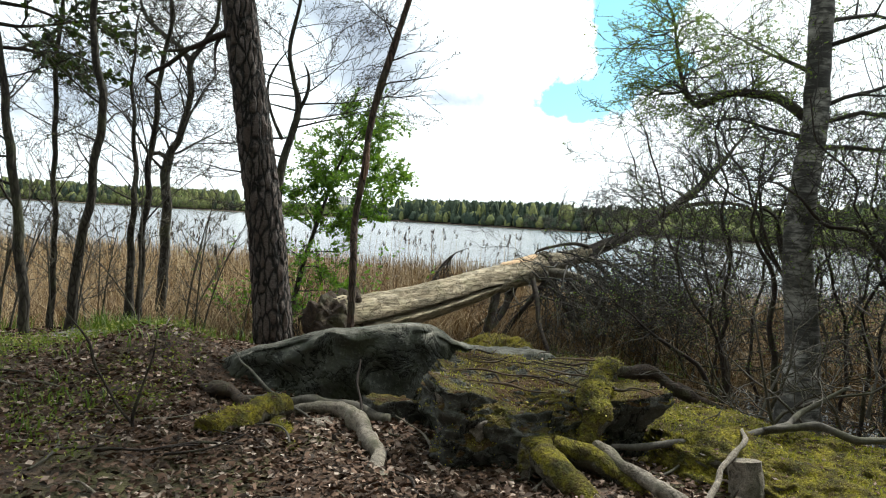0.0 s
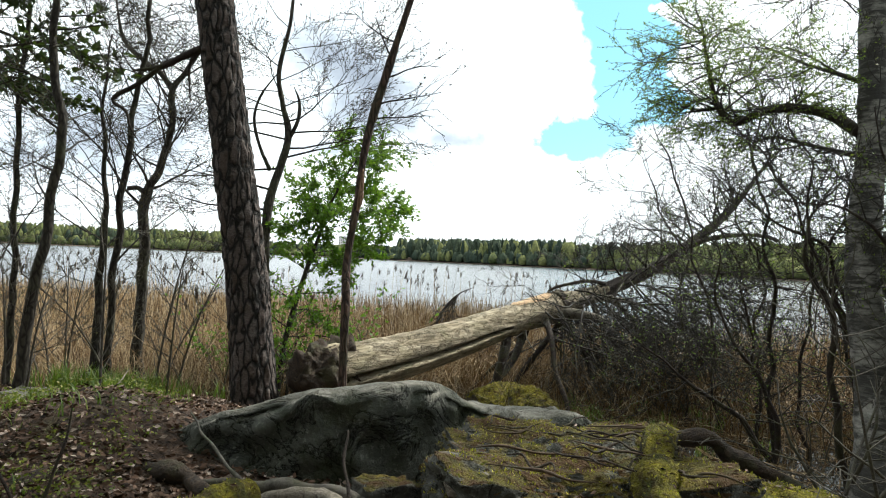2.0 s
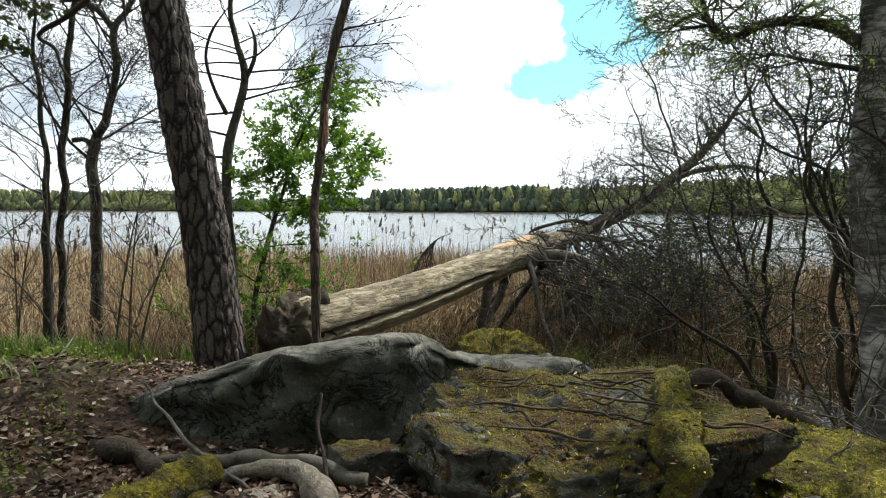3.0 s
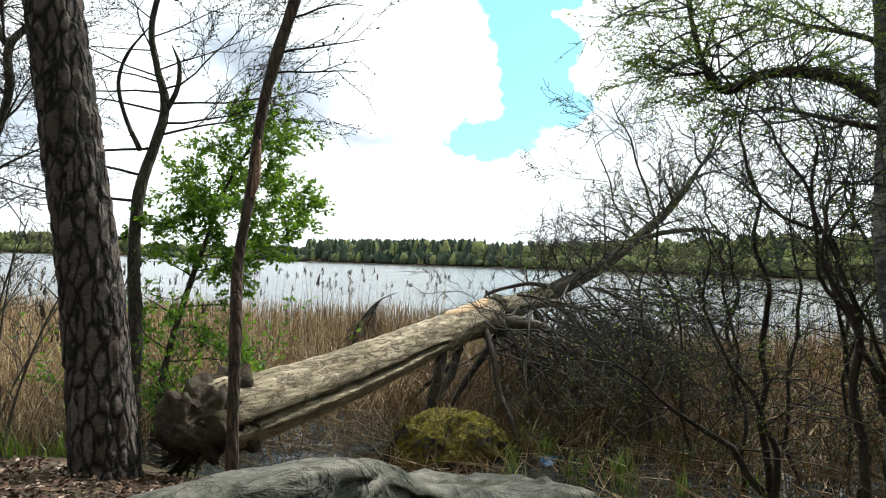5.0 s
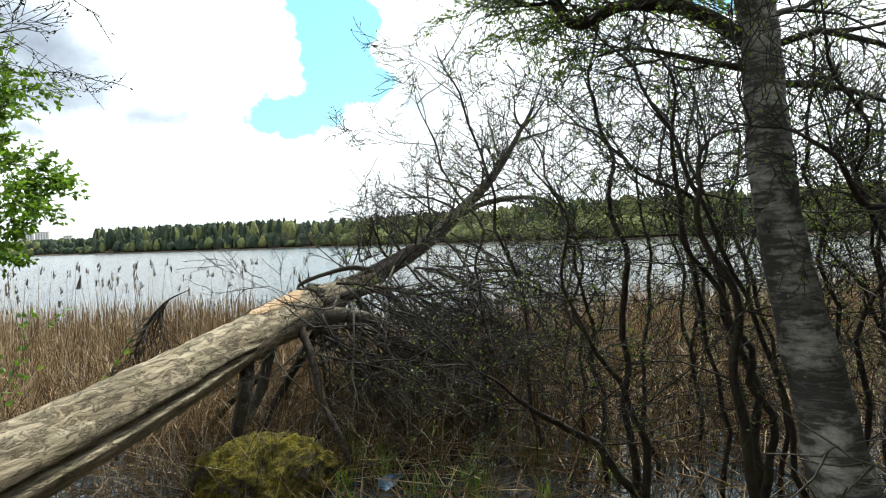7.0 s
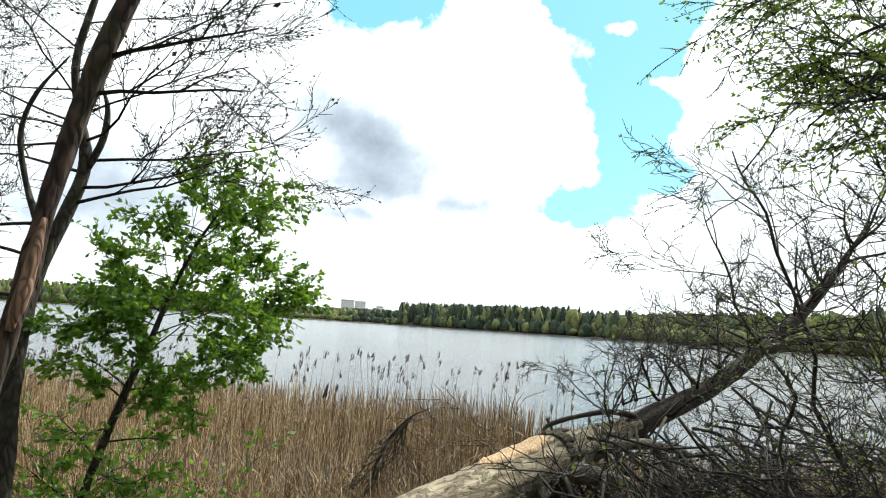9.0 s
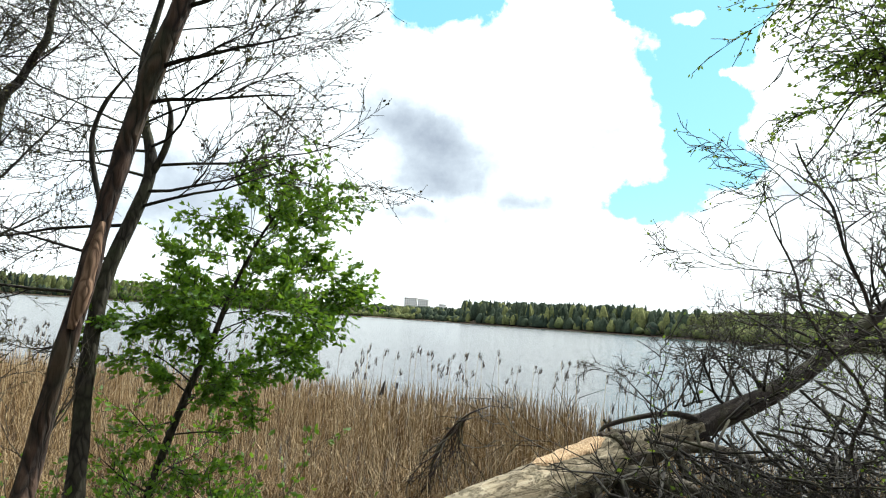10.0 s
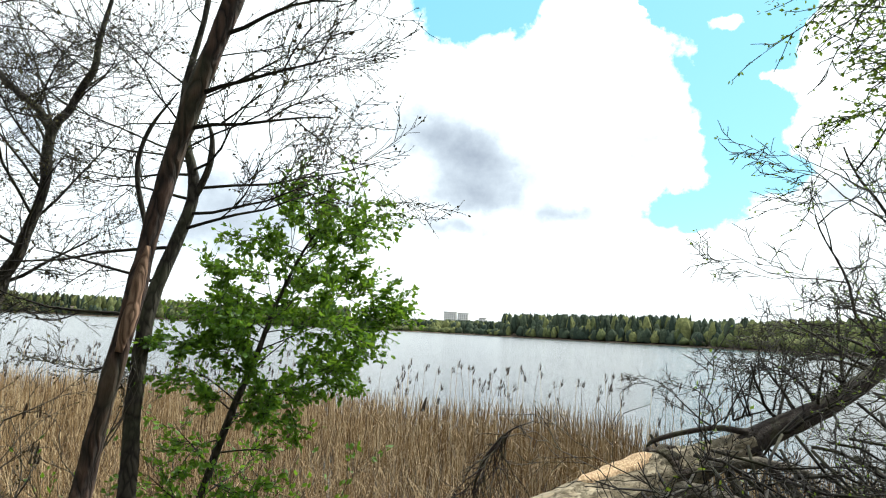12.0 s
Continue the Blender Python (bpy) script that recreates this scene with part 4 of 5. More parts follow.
# ---- reeds, grass and litter ----
def make_reeds():
    rng = np.random.default_rng(5)
    v, f = [], []
    pv, pf = [], []

    def stem(x, y, z, h, lean_x, lean_y, w):
        i = len(v)
        joints = 2 if y < 16.5 else 1
        for k in range(joints + 1):
            t = k / joints
            px, py, pz = x + lean_x * h * t * t, y + lean_y * h * t * t, z + h * t
            ww = w * (1 - 0.6 * t)
            v.extend([(px - ww, py, pz), (px + ww * 0.5, py - ww, pz), (px + ww * 0.5, py + ww, pz)])
        for k in range(joints):
            a = i + 3 * k
            f.extend([(a, a + 1, a + 4, a + 3), (a + 1, a + 2, a + 5, a + 4), (a + 2, a, a + 3, a + 5)])
        return v[-3]

    def blade(x, y, z, length, a, droop):
        i = len(v)
        c, s = math.cos(a), math.sin(a)
        for t in (0, 0.5, 1.0):
            q = (x + c * length * t, y + s * length * t, z + length * (0.8 * t - droop * t * t))
            w = 0.0042 * (1 - t) + 0.001
            v.extend([(q[0] - s * w, q[1] + c * w, q[2]), (q[0] + s * w, q[1] - c * w, q[2])])
        f.extend([(i, i + 1, i + 3, i + 2), (i + 2, i + 3, i + 5, i + 4)])

    n = 0
    while n < 40000:
        x = rng.uniform(-34, 20)
        y = rng.uniform(8.5, 26)
        edge = 23.5 + 1.2 * noise.noise((x * 0.3, 0, 0)) - max(0.0, min(6.0, (x - 0.5) * 1.5))
        inner = shore(x) + 0.6 + 0.5 * noise.noise((x * 0.7, 3, 0))
        if x < -2.3:
            inner -= 1.3
        if -1.2 < x < 6:
            inner += 2.6 if x < 3.2 else 1.2
        if y < inner or y > edge or abs(x) > y * 1.5:
            continue
        thick = 0.55 + 0.45 * noise.noise((x * 0.5, y * 0.5, 7.0))
        if rng.random() > thick + 0.25:
            continue
        n += 1
        z = max(WATER, ground_z(x, y)) - 0.05
        lone = rng.random() < (0.035 if y > edge - 3.5 else 0.004)
        h = rng.uniform(1.1, 1.95) if lone else rng.uniform(0.5, 1.0) * (1.0 if y > 13 else 0.9)
        k = rng.normal(0, 0.10, 2) if y > 15 else rng.normal(0, 0.16 + 0.05 * (15 - y), 2)
        tip = stem(x, y, z, h, k[0], k[1], 0.0045 + 0.0002 * y)
        if lone:
            for _ in range(7):
                i = len(pv)
                a, b = rng.normal(0, 0.028, 2)
                q = (tip[0] + abs(a) + 0.01, tip[1] + b, tip[2] - rng.uniform(0, 0.16))
                pv.extend([(q[0] - 0.012, q[1], q[2] - 0.05), (q[0] + 0.012, q[1] + 0.01, q[2] - 0.05), (q[0] + 0.02, q[1], q[2] + 0.05)])
                pf.append((i, i + 1, i + 2))
        elif rng.random() < 0.6:
            blade(x, y, z + h * rng.uniform(0.3, 0.9), rng.uniform(0.2, 0.45), rng.uniform(0, 6.28), rng.uniform(0.4, 1.1))
    # stubs and broken stems in the open shallows
    for _ in range(4200):
        x, y = rng.uniform(0.2, 7.5), rng.uniform(6.6, 12.5)
        if y > shore(x) + 0.2 and noise.noise((x * 0.9, y * 0.9, 11.0)) > -0.25:
            k = rng.normal(0, 0.35, 2)
            stem(x, y, WATER - 0.05, rng.uniform(0.08, 0.42), k[0], k[1], 0.005)
    for _ in range(11000):
        x, y = rng.uniform(-9, 8), rng.uniform(6.5, 15)
        if y < shore(x) + 0.1 or (x > 0.3 and y < 12.5 and rng.random() < 0.3):
            continue
        a = rng.uniform(0, 6.28)
        l = rng.uniform(0.2, 0.8)
        i = len(v)
        z = WATER + rng.uniform(0.0, 0.12)
        c, s = math.cos(a) * l, math.sin(a) * l
        w = 0.006
        v.extend([(x, y, z), (x + w, y, z + w), (x, y + w, z), (x + c, y + s, z + 0.08), (x + c + w, y + s, z + 0.08 + w), (x + c, y + s + w, z + 0.08)])
        f.extend([(i, i + 1, i + 4, i + 3), (i + 1, i + 2, i + 5, i + 4), (i + 2, i, i + 3, i + 5)])
    # leaning and broken stems over the trampled belt
    for _ in range(3600):
        x, y = rng.uniform(-8, 2.5), rng.uniform(9.2, 15)
        if y < shore(x) + 0.9:
            continue
        k = rng.normal(0, 0.75, 2)
        stem(x, y, WATER - 0.03, rng.uniform(0.25, 0.75), k[0], k[1], 0.0045)
    for name, vv, ff, mat, label in (("reeds", v, f, "reed", "dense dry tan reeds standing in the shallows"), ("reed_plumes", pv, pf, "plume", "dark feathery plumes on the tall reeds")):
        m = bpy.data.meshes.new(name)
        m.from_pydata(vv, [], ff)
        m.materials.append(MAT[mat])
        tagged(new(name, m), label, "reeds", kind="stuff")


make_reeds()


def make_far_shore():
    rng = random.Random(12)
    con, bro = Shape(), Shape()

    def lump(s, o, rx, h, rng):
        i = len(s.v)
        rings, seg = 4, 5
        for a in range(rings):
            t = a / (rings - 1)
            r = rx * (0.75, 1.05, 0.8, 0.3)[a]
            for b in range(seg):
                w = 2 * math.pi * b / seg
                k = r * rng.uniform(0.65, 1.25)
                s.v.append(Vector((o[0] + math.cos(w) * k, o[1] + math.sin(w) * k, o[2] + h * (0.12 + 0.88 * t) * rng.uniform(0.93, 1.05))))
        for a in range(rings - 1):
            for b in range(seg):
                p, q = i + a * seg + b, i + a * seg + (b + 1) % seg
                s.f.append((p, q, q + seg, p + seg))
        s.f.append(tuple(i + (rings - 1) * seg + b for b in range(seg)))

    def spire(s, o, rx, h, rng):
        i = len(s.v)
        seg = 6
        for t, k in ((0.1, 0.7), (0.35, 1.0), (0.55, 0.6), (0.6, 0.85), (0.78, 0.4), (0.82, 0.55), (1.0, 0.04)):
            for b in range(seg):
                w = 2 * math.pi * b / seg
                q = rx * k * rng.uniform(0.7, 1.25)
                s.v.append(Vector((o[0] + math.cos(w) * q, o[1] + math.sin(w) * q, o[2] + h * t)))
        for a in range(6):
            for b in range(seg):
                p, q = i + a * seg + b, i + a * seg + (b + 1) % seg
                s.f.append((p, q, q + seg, p + seg))

    for _ in range(6000):
        az = rng.uniform(-50, 60)
        back = rng.random() ** 1.6 * 170
        d = far_shore(az) + 2 + back
        x, y = d * math.sin(radians(az)), d * math.cos(radians(az))
        z = ground_z(x, y) - 0.3
        k = noise.noise((az * 0.14, back * 0.01, 4.0))
        dark = 0.75 if -9 < az < 9 else 0.3
        if az > 14:
            dark = 0.05
        near = (0.55 if back < 8 else 1.0) * (1.0 if az < -18 else 0.7 if az < -5 else 1.15 if az < 10 else 1.0)
        if rng.random() < dark + 0.5 * k:
            if rng.random() < 0.35:
                spire(con, (x, y, z), rng.uniform(1.4, 2.4), rng.uniform(11, 16.5) * near * (1.25 if az < -18 else 1.0), rng)
            else:
                lump(con, (x, y, z), rng.uniform(2.2, 4.0), rng.uniform(10, 15.5) * near * (1.25 if az < -18 else 1.0), rng)
        else:
            lump(bro, (x, y, z), rng.uniform(2.4, 4.4), rng.uniform(8, 14.5) * near * (1.4 if az < -18 else 1.0), rng)
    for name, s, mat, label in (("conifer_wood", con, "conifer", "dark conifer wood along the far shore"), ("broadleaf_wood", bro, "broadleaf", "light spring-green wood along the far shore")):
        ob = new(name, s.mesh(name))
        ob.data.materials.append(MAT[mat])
        tagged(ob, label, "forest", kind="stuff")


make_far_shore()


# ---- the thicket by the birch ----
def make_thicket():
    spec = dict(wobble=0.13, leaf=0.25, size=0.024, clump=1, wander=0.34, rise=0.04, spread=0.9, kids=4, least=0.0038, sides=8, rough=0.2, group="bushes in the shallows", leaf_mat="birch_leaf")
    stems = [
        [(4.1, 7.5, -0.7), (4.2, 7.6, 0.38), (3.93, 7.6, 1.03), (3.76, 7.6, 1.56), (3.46, 7.6, 1.96), (3.02, 7.6, 2.21), (2.65, 7.6, 2.4)],
        [(3.45, 8.0, -0.7), (3.42, 8.0, 0.22), (3.37, 8.0, 0.86), (3.31, 8.0, 1.68), (3.21, 8.0, 2.4), (3.14, 8.0, 3.1), (3.1, 8.0, 4.0)],
        [(3.6, 8.0, -0.7), (3.09, 8.0, 0.08), (2.59, 8.0, 0.38), (2.27, 8.0, 0.59), (1.79, 8.0, 1.01)],
        [(4.6, 6.2, -0.6), (4.3, 6.2, 0.6), (4.1, 6.2, 1.35), (3.8, 6.2, 1.68), (3.44, 6.2, 1.77), (3.19, 6.2, 1.97), (2.95, 6.2, 2.1), (2.5, 6.2, 2.16)],
        [(3.6, 7.0, -0.7), (3.5, 7.0, 0.4), (3.34, 7.0, 1.26), (3.26, 7.0, 1.56), (3.23, 7.0, 1.97), (3.32, 7.0, 2.2), (3.6, 7.05, 2.3)],
        [(4.05, 7.45, -0.7), (4.1, 7.4, 0.3), (3.8, 7.4, 1.0), (3.5, 7.5, 1.7), (3.45, 7.5, 2.6), (3.2, 7.5, 3.2)],
        [(3.35, 7.8, -0.7), (3.3, 7.8, 0.1), (3.0, 7.8, 0.7), (2.75, 7.8, 1.4), (2.65, 7.8, 2.0)],
    ]
    r = random.Random(41)
    for i, line in enumerate(stems):
        rad = [0.036 - 0.032 * k / (len(line) - 1) for k in range(len(line))]
        make_tree("alder_bush", "crooked dark bush stem with sparse new leaves", "bush", line, rad, "dark", limb_set(r, 16, 0.2, 1.0, 0.6 if i in (0, 3, 6) else 0.85, (-10, 60)), 50 + i, **spec)
    spots = [(3.4, 9.4), (3.9, 9.3), (4.7, 8.7), (5.4, 9.6), (4.9, 7.4), (5.6, 8.3), (6.4, 9.0), (5.3, 6.4), (6.1, 7.2), (7.0, 8.0), (4.1, 5.6), (5.0, 5.4), (6.0, 5.9), (3.5, 8.5), (6.6, 10.6), (4.4, 10.4), (7.6, 9.6), (5.7, 7.6), (3.2, 9.9), (4.7, 6.6), (4.3, 6.1), (4.9, 6.0), (5.5, 5.7), (4.5, 5.1), (5.2, 7.0), (6.3, 6.6), (5.8, 5.2), (3.9, 6.9), (4.2, 7.9), (4.6, 7.7), (5.0, 6.7), (5.3, 8.8), (5.9, 6.5), (4.4, 6.9), (6.6, 5.6), (6.7, 7.5), (4.0, 8.5), (5.5, 5.9), (4.7, 5.6)]
    for i, (x, y) in enumerate(spots):
        h = r.uniform(2.0, 3.4) if y > 6.8 else r.uniform(1.4, 2.6)
        lx, ly = r.gauss(-0.25, 0.35), r.gauss(0, 0.25)
        line = [(x, y, min(ground_z(x, y), WATER) - 0.2), (x + lx * 0.15, y + ly * 0.2, h * 0.25), (x + lx * 0.5 + r.gauss(0, 0.16), y + ly * 0.5, h * 0.55), (x + lx + r.gauss(0, 0.1), y + ly, h * 0.8), (x + lx * 1.5, y + ly * 1.3, h)]
        make_tree("alder_bush", "thin dark bush stem with sparse new leaves", "bush", line, [0.022, 0.018, 0.015, 0.011, 0.005], "dark", limb_set(r, 13, 0.08, 1.0, 0.75, (0, 60)), 80 + i, **spec)


make_thicket()


def make_bank_scrub():
    r = random.Random(47)
    spec = dict(leaf=0.25, size=0.022, clump=1, wander=0.22, rise=0.08, spread=0.8, kids=3, least=0.003, sides=6, rough=0.15, group="saplings on the bank")
    for i in range(20):
        x, y = r.uniform(-6.0, -2.3), r.uniform(7.3, 9.4)
        h = r.uniform(0.9, 2.0)
        lx = r.gauss(0.1, 0.3)
        z = ground_z(x, y)
        make_tree("bare_shrub", "thin bare grey-brown shrub in the dry grass", "bush", [(x, y, z - 0.1), (x + lx * 0.3, y, z + h * 0.35), (x + lx * 0.7, y, z + h * 0.7), (x + lx * 1.2, y, z + h)], [0.014, 0.011, 0.008, 0.004], "dead_twig", limb_set(r, 8, 0.15, 1.0, 0.6, (20, 65)), 300 + i, twig_mat="dead_twig", **spec)


make_bank_scrub()


# ---- unseen trees added behind and overhead to shade the foreground ----
def make_shade_trees():
    r = random.Random(61)
    wood, leaves = Shape(), Shape()
    for i in range(70):
        a = radians(r.uniform(78, 282))
        d = r.uniform(4.5, 22)
        x, y = d * math.sin(a), d * math.cos(a) + 0.5
        if y > 2.5 and abs(x) < 6.5:
            continue
        z = ground_z(x, y)
        h = r.uniform(9, 15)
        wood.tube([(x, y, z - 0.2), (x + r.gauss(0, 0.2), y, z + h * 0.5), (x + r.gauss(0, 0.4), y, z + h)], [0.16, 0.12, 0.04], 7)
        for _ in range(130):
            t = r.uniform(0.12, 1.0)
            q = Vector((x + r.gauss(0, 1.5), y + r.gauss(0, 1.3), z + h * t))
            leaves.leaf(q, Vector((r.gauss(0, 1), r.gauss(0, 1), r.gauss(0, 0.5))), r.uniform(0.5, 1.0), r, 0.8)
    for name, s, mat, label in (("wood_trunks", wood, "pine", "unseen trunks added behind the walker to block sky light"), ("wood_canopy", leaves, "needle", "unseen dark canopy added behind the walker to block sky light")):
        ob = new(name, s.mesh(name))
        ob.data.materials.append(MAT[mat])
        tagged(ob, label, "forest", kind="stuff")
    # unseen upper crown of the birch, added where it shades the left ground
    crown, wood = Shape(), Shape()
    reach = [(3.85, 7.4, 6.2), (3.3, 8.3, 7.6), (2.7, 9.2, 8.6), (2.0, 10.0, 9.0)]
    for _ in range(70):
        a = r.uniform(0, 6.28)
        sprout(wood, crown, along(reach, 0.5 + 0.5 * r.random()), (math.sin(a), math.cos(a), r.uniform(-0.3, 0.6)), r.uniform(0.9, 2.0), 0.014, 1, r, 6, 0.25, -0.05, 0.8, 1.0, 0.09, 4)
    birch = bpy.data.objects["birch_tree"]
    part("upper_spray", wood, "twig", birch, kind="stuff")
    part("upper_crown", crown, "birch_leaf", birch, smooth=False, kind="stuff")
    # unseen crown of the pine, added high over the rocks to darken the ground
    crown = Shape()
    for _ in range(900):
        q = Vector((-2.6 + r.gauss(0, 1.6), 6.2 + r.gauss(0, 1.7), r.uniform(6.8, 10.5)))
        crown.leaf(q, Vector((r.gauss(0, 1), r.gauss(0, 1), r.gauss(0, 0.4))), r.uniform(0.25, 0.5), r, 0.5)
    part("crown", crown, "needle", bpy.data.objects["pine_tree"], smooth=False, kind="stuff")


make_shade_trees()


# ---- roots, stumps and sticks on the ground ----
def make_roots():
    def root(label, line, radii, mat="root", name="tree_root", group="roots over the rocks"):
        s = Shape()
        pts, rad = bend(line, radii, 12)
        k = 0.055 if max(radii) > 0.03 else 0.02
        pts = [p + Vector((noise.noise(p * 5.0), noise.noise(p * 5.0 + Vector((7, 0, 0))), 0.6 * noise.noise(p * 5.0 + Vector((0, 7, 0))))) * k for p in pts]
        rad = [q * (1 + 0.35 * noise.noise(p * 9.0)) for p, q in zip(pts, rad)]
        s.tube(pts, rad, 18, 0.34 if mat == "moss" else 0.24, len(line))
        ob = new(name, s.mesh(name))
        ob.data.materials.append(MAT[mat])
        tagged(ob, label, name.split("_")[-1], group)

    root("pale bare root winding over the leaf litter", [(-0.95, 4.5, 0.22), (-0.82, 4.47, 0.31), (-0.57, 4.45, 0.33), (-0.38, 4.25, 0.34), (-0.24, 3.85, 0.29), (-0.18, 3.5, 0.26), (0.0, 3.2, 0.22), (0.05, 2.9, 0.1)], [0.016, 0.03, 0.042, 0.058, 0.047, 0.05, 0.047, 0.04])
    root("short mossy log stub on the ground", [(-1.18, 3.88, 0.33), (-1.04, 4.14, 0.36), (-0.88, 4.42, 0.36)], [0.075, 0.085, 0.07], "moss", "log_stub", "")
    root("mossy root running down the slope", [(-0.9, 4.35, 0.3), (-0.76, 4.0, 0.27), (-0.6, 3.68, 0.25), (-0.4, 3.45, 0.22), (-0.25, 3.3, 0.15)], [0.05, 0.055, 0.04, 0.03, 0.015], "moss")
    root("grey fallen branch lying along the slab", [(-1.2, 4.62, 0.33), (-0.95, 4.6, 0.34), (-0.6, 4.55, 0.33), (-0.2, 4.42, 0.3)], [0.015, 0.034, 0.038, 0.034], "dead_twig", "fallen_branch", "")
    root("twisted dark root under the slab's end", [(-2.5, 4.35, 0.2), (-2.1, 4.3, 0.3), (-1.85, 4.6, 0.33), (-1.6, 4.75, 0.34), (-1.3, 4.6, 0.36), (-1.05, 4.5, 0.3)], [0.05, 0.06, 0.07, 0.06, 0.05, 0.03], "rot_and_shade")
    root("long half-buried dark root in the bank", [(-3.3, 3.3, 0.18), (-2.7, 3.7, 0.22), (-2.2, 4.15, 0.27), (-1.9, 4.45, 0.25)], [0.03, 0.045, 0.05, 0.04], "rot_and_shade")
    root("thin forked dry stick propped on the root", [(-1.5, 5.2, 0.55), (-1.2, 4.8, 0.45), (-0.95, 4.55, 0.36), (-0.7, 4.35, 0.3)], [0.006, 0.009, 0.012, 0.008], "dead_twig", "dry_stick", "dry sticks")
    root("thin forked dry stick propped on the root", [(-0.45, 4.7, 0.62), (-0.42, 4.55, 0.45), (-0.38, 4.4, 0.3)], [0.007, 0.009, 0.01], "dark", "dry_stick", "dry sticks")
    root("thin upright dead twig among the leaves", [(-1.56, 3.8, 0.1), (-1.57, 3.8, 0.4), (-1.5, 3.82, 0.68), (-1.47, 3.84, 0.9)], [0.012, 0.01, 0.006, 0.003], "dark", "dry_stick", "dry sticks")
    root("thin upright dead twig among the leaves", [(-1.57, 3.8, 0.38), (-1.7, 3.8, 0.55), (-1.84, 3.8, 0.84), (-2.0, 3.85, 1.0)], [0.009, 0.007, 0.006, 0.003], "dark", "dry_stick", "dry sticks")
    root("thick mossy root over the boulder's edge", [(1.42, 5.1, 0.6), (1.25, 4.7, 0.66), (1.1, 4.3, 0.66), (1.0, 3.98, 0.6), (0.95, 3.82, 0.38), (0.93, 3.76, 0.15)], [0.05, 0.075, 0.075, 0.08, 0.085, 0.075], "moss")
    # old stump with mossy roots
    top = thing("tree_stump", "low rotten stump with mossy spreading roots", "stump")
    for line, radii, mat in (([(0.7, 3.72, 0.0), (0.66, 3.7, 0.3), (0.64, 3.7, 0.47)], [0.16, 0.12, 0.075], "moss"),
                             ([(0.66, 3.68, 0.4), (0.72, 3.5, 0.38), (0.85, 3.3, 0.28), (0.9, 3.1, 0.1)], [0.07, 0.08, 0.07, 0.05], "moss"),
                             ([(0.64, 3.66, 0.3), (0.55, 3.5, 0.2), (0.45, 3.3, 0.16), (0.4, 3.15, 0.08)], [0.06, 0.06, 0.045, 0.03], "rot_and_shade"),
                             ([(0.74, 3.72, 0.42), (0.95, 3.66, 0.38), (1.15, 3.5, 0.28), (1.3, 3.3, 0.1)], [0.06, 0.06, 0.05, 0.04], "moss")):
        s = Shape()
        s.tube(*bend(line, radii, 6), 14, 0.3, 4)
        part("root", s, mat, top)
    root("smooth pale fallen branch across the stump", [(0.88, 3.95, 0.44), (0.95, 3.82, 0.42), (1.1, 3.55, 0.38), (1.3, 3.25, 0.34), (1.5, 2.95, 0.25)], [0.02, 0.035, 0.038, 0.04, 0.035], "root", "fallen_branch", "")
    s = Shape()
    s.tube(*bend([(1.72, 3.52, 0.05), (1.71, 3.55, 0.3), (1.70, 3.58, 0.46)], [0.11, 0.09, 0.085], 6), 16, 0.12, 3)
    ob = new("cut_stump", s.mesh("cut_stump", False))
    ob.data.materials.append(MAT["root"])
    tagged(ob, "short grey sawn-off stump beside the mossy boulder", "stump")
    root("grey fallen branch over the mossy boulder", [(1.1, 3.85, 0.4), (1.47, 3.9, 0.42), (1.78, 3.96, 0.45), (2.12, 4.07, 0.5), (2.36, 4.27, 0.56), (2.7, 4.4, 0.7)], [0.018, 0.022, 0.024, 0.022, 0.018, 0.01], "dead_twig", "fallen_branch", "")
    root("grey fallen branch over the mossy boulder", [(2.0, 4.0, 0.5), (2.3, 4.05, 0.53), (2.5, 3.9, 0.5), (2.9, 4.1, 0.5), (3.3, 4.3, 0.55)], [0.015, 0.02, 0.022, 0.02, 0.015], "dead_twig", "fallen_branch", "")
    root("white crooked dry branch on the ground", [(1.2, 3.0, 0.38), (1.42, 3.25, 0.42), (1.56, 3.48, 0.47), (1.78, 3.76, 0.5), (1.86, 4.0, 0.5)], [0.012, 0.016, 0.016, 0.014, 0.01], "root", "fallen_branch", "")
    root("dark fallen root at the water's edge", [(1.5, 5.5, 0.5), (1.8, 5.45, 0.46), (2.1, 5.4, 0.32), (2.4, 5.3, 0.2)], [0.05, 0.055, 0.05, 0.03], "rot_and_shade")
    r = random.Random(71)
    for i in range(60):
        x, y = r.uniform(-3.2, 2.6), r.uniform(2.6, 6.6)
        if -1.9 < x < 1.7 and 3.9 < y < 6.4:
            y -= 1.6
        z = ground_z(x, y)
        a, l = r.uniform(0, 6.28), r.uniform(0.15, 0.55)
        root("thin dry stick lying in the leaf litter", [(x, y, z + 0.015), (x + math.cos(a) * l * 0.5, y + math.sin(a) * l * 0.5, z + r.uniform(0.02, 0.06)), (x + math.cos(a + 0.3) * l, y + math.sin(a + 0.3) * l, z + r.uniform(0.0, 0.12))], [0.008, 0.007, 0.003], r.choice(["dead_twig", "dark", "root"]), "dry_stick", "dry sticks")
    for i in range(24):
        x, y = r.uniform(0.2, 1.1), r.uniform(4.0, 4.85)
        a, l = r.uniform(-0.8, 0.8), r.uniform(0.2, 0.5)
        line = [(x + math.cos(a) * l * k / 4 + r.gauss(0, 0.02), y + math.sin(a) * l * k / 4 + r.gauss(0, 0.02), 0.69 + r.uniform(-0.02, 0.02)) for k in range(5)]
        root("thin root lying in the boulder's moss", line, [0.002, 0.005, 0.006, 0.005, 0.002], r.choice(["rot_and_shade", "rot_and_shade", "litter_bark"]), "thin_root", "roots in the moss")
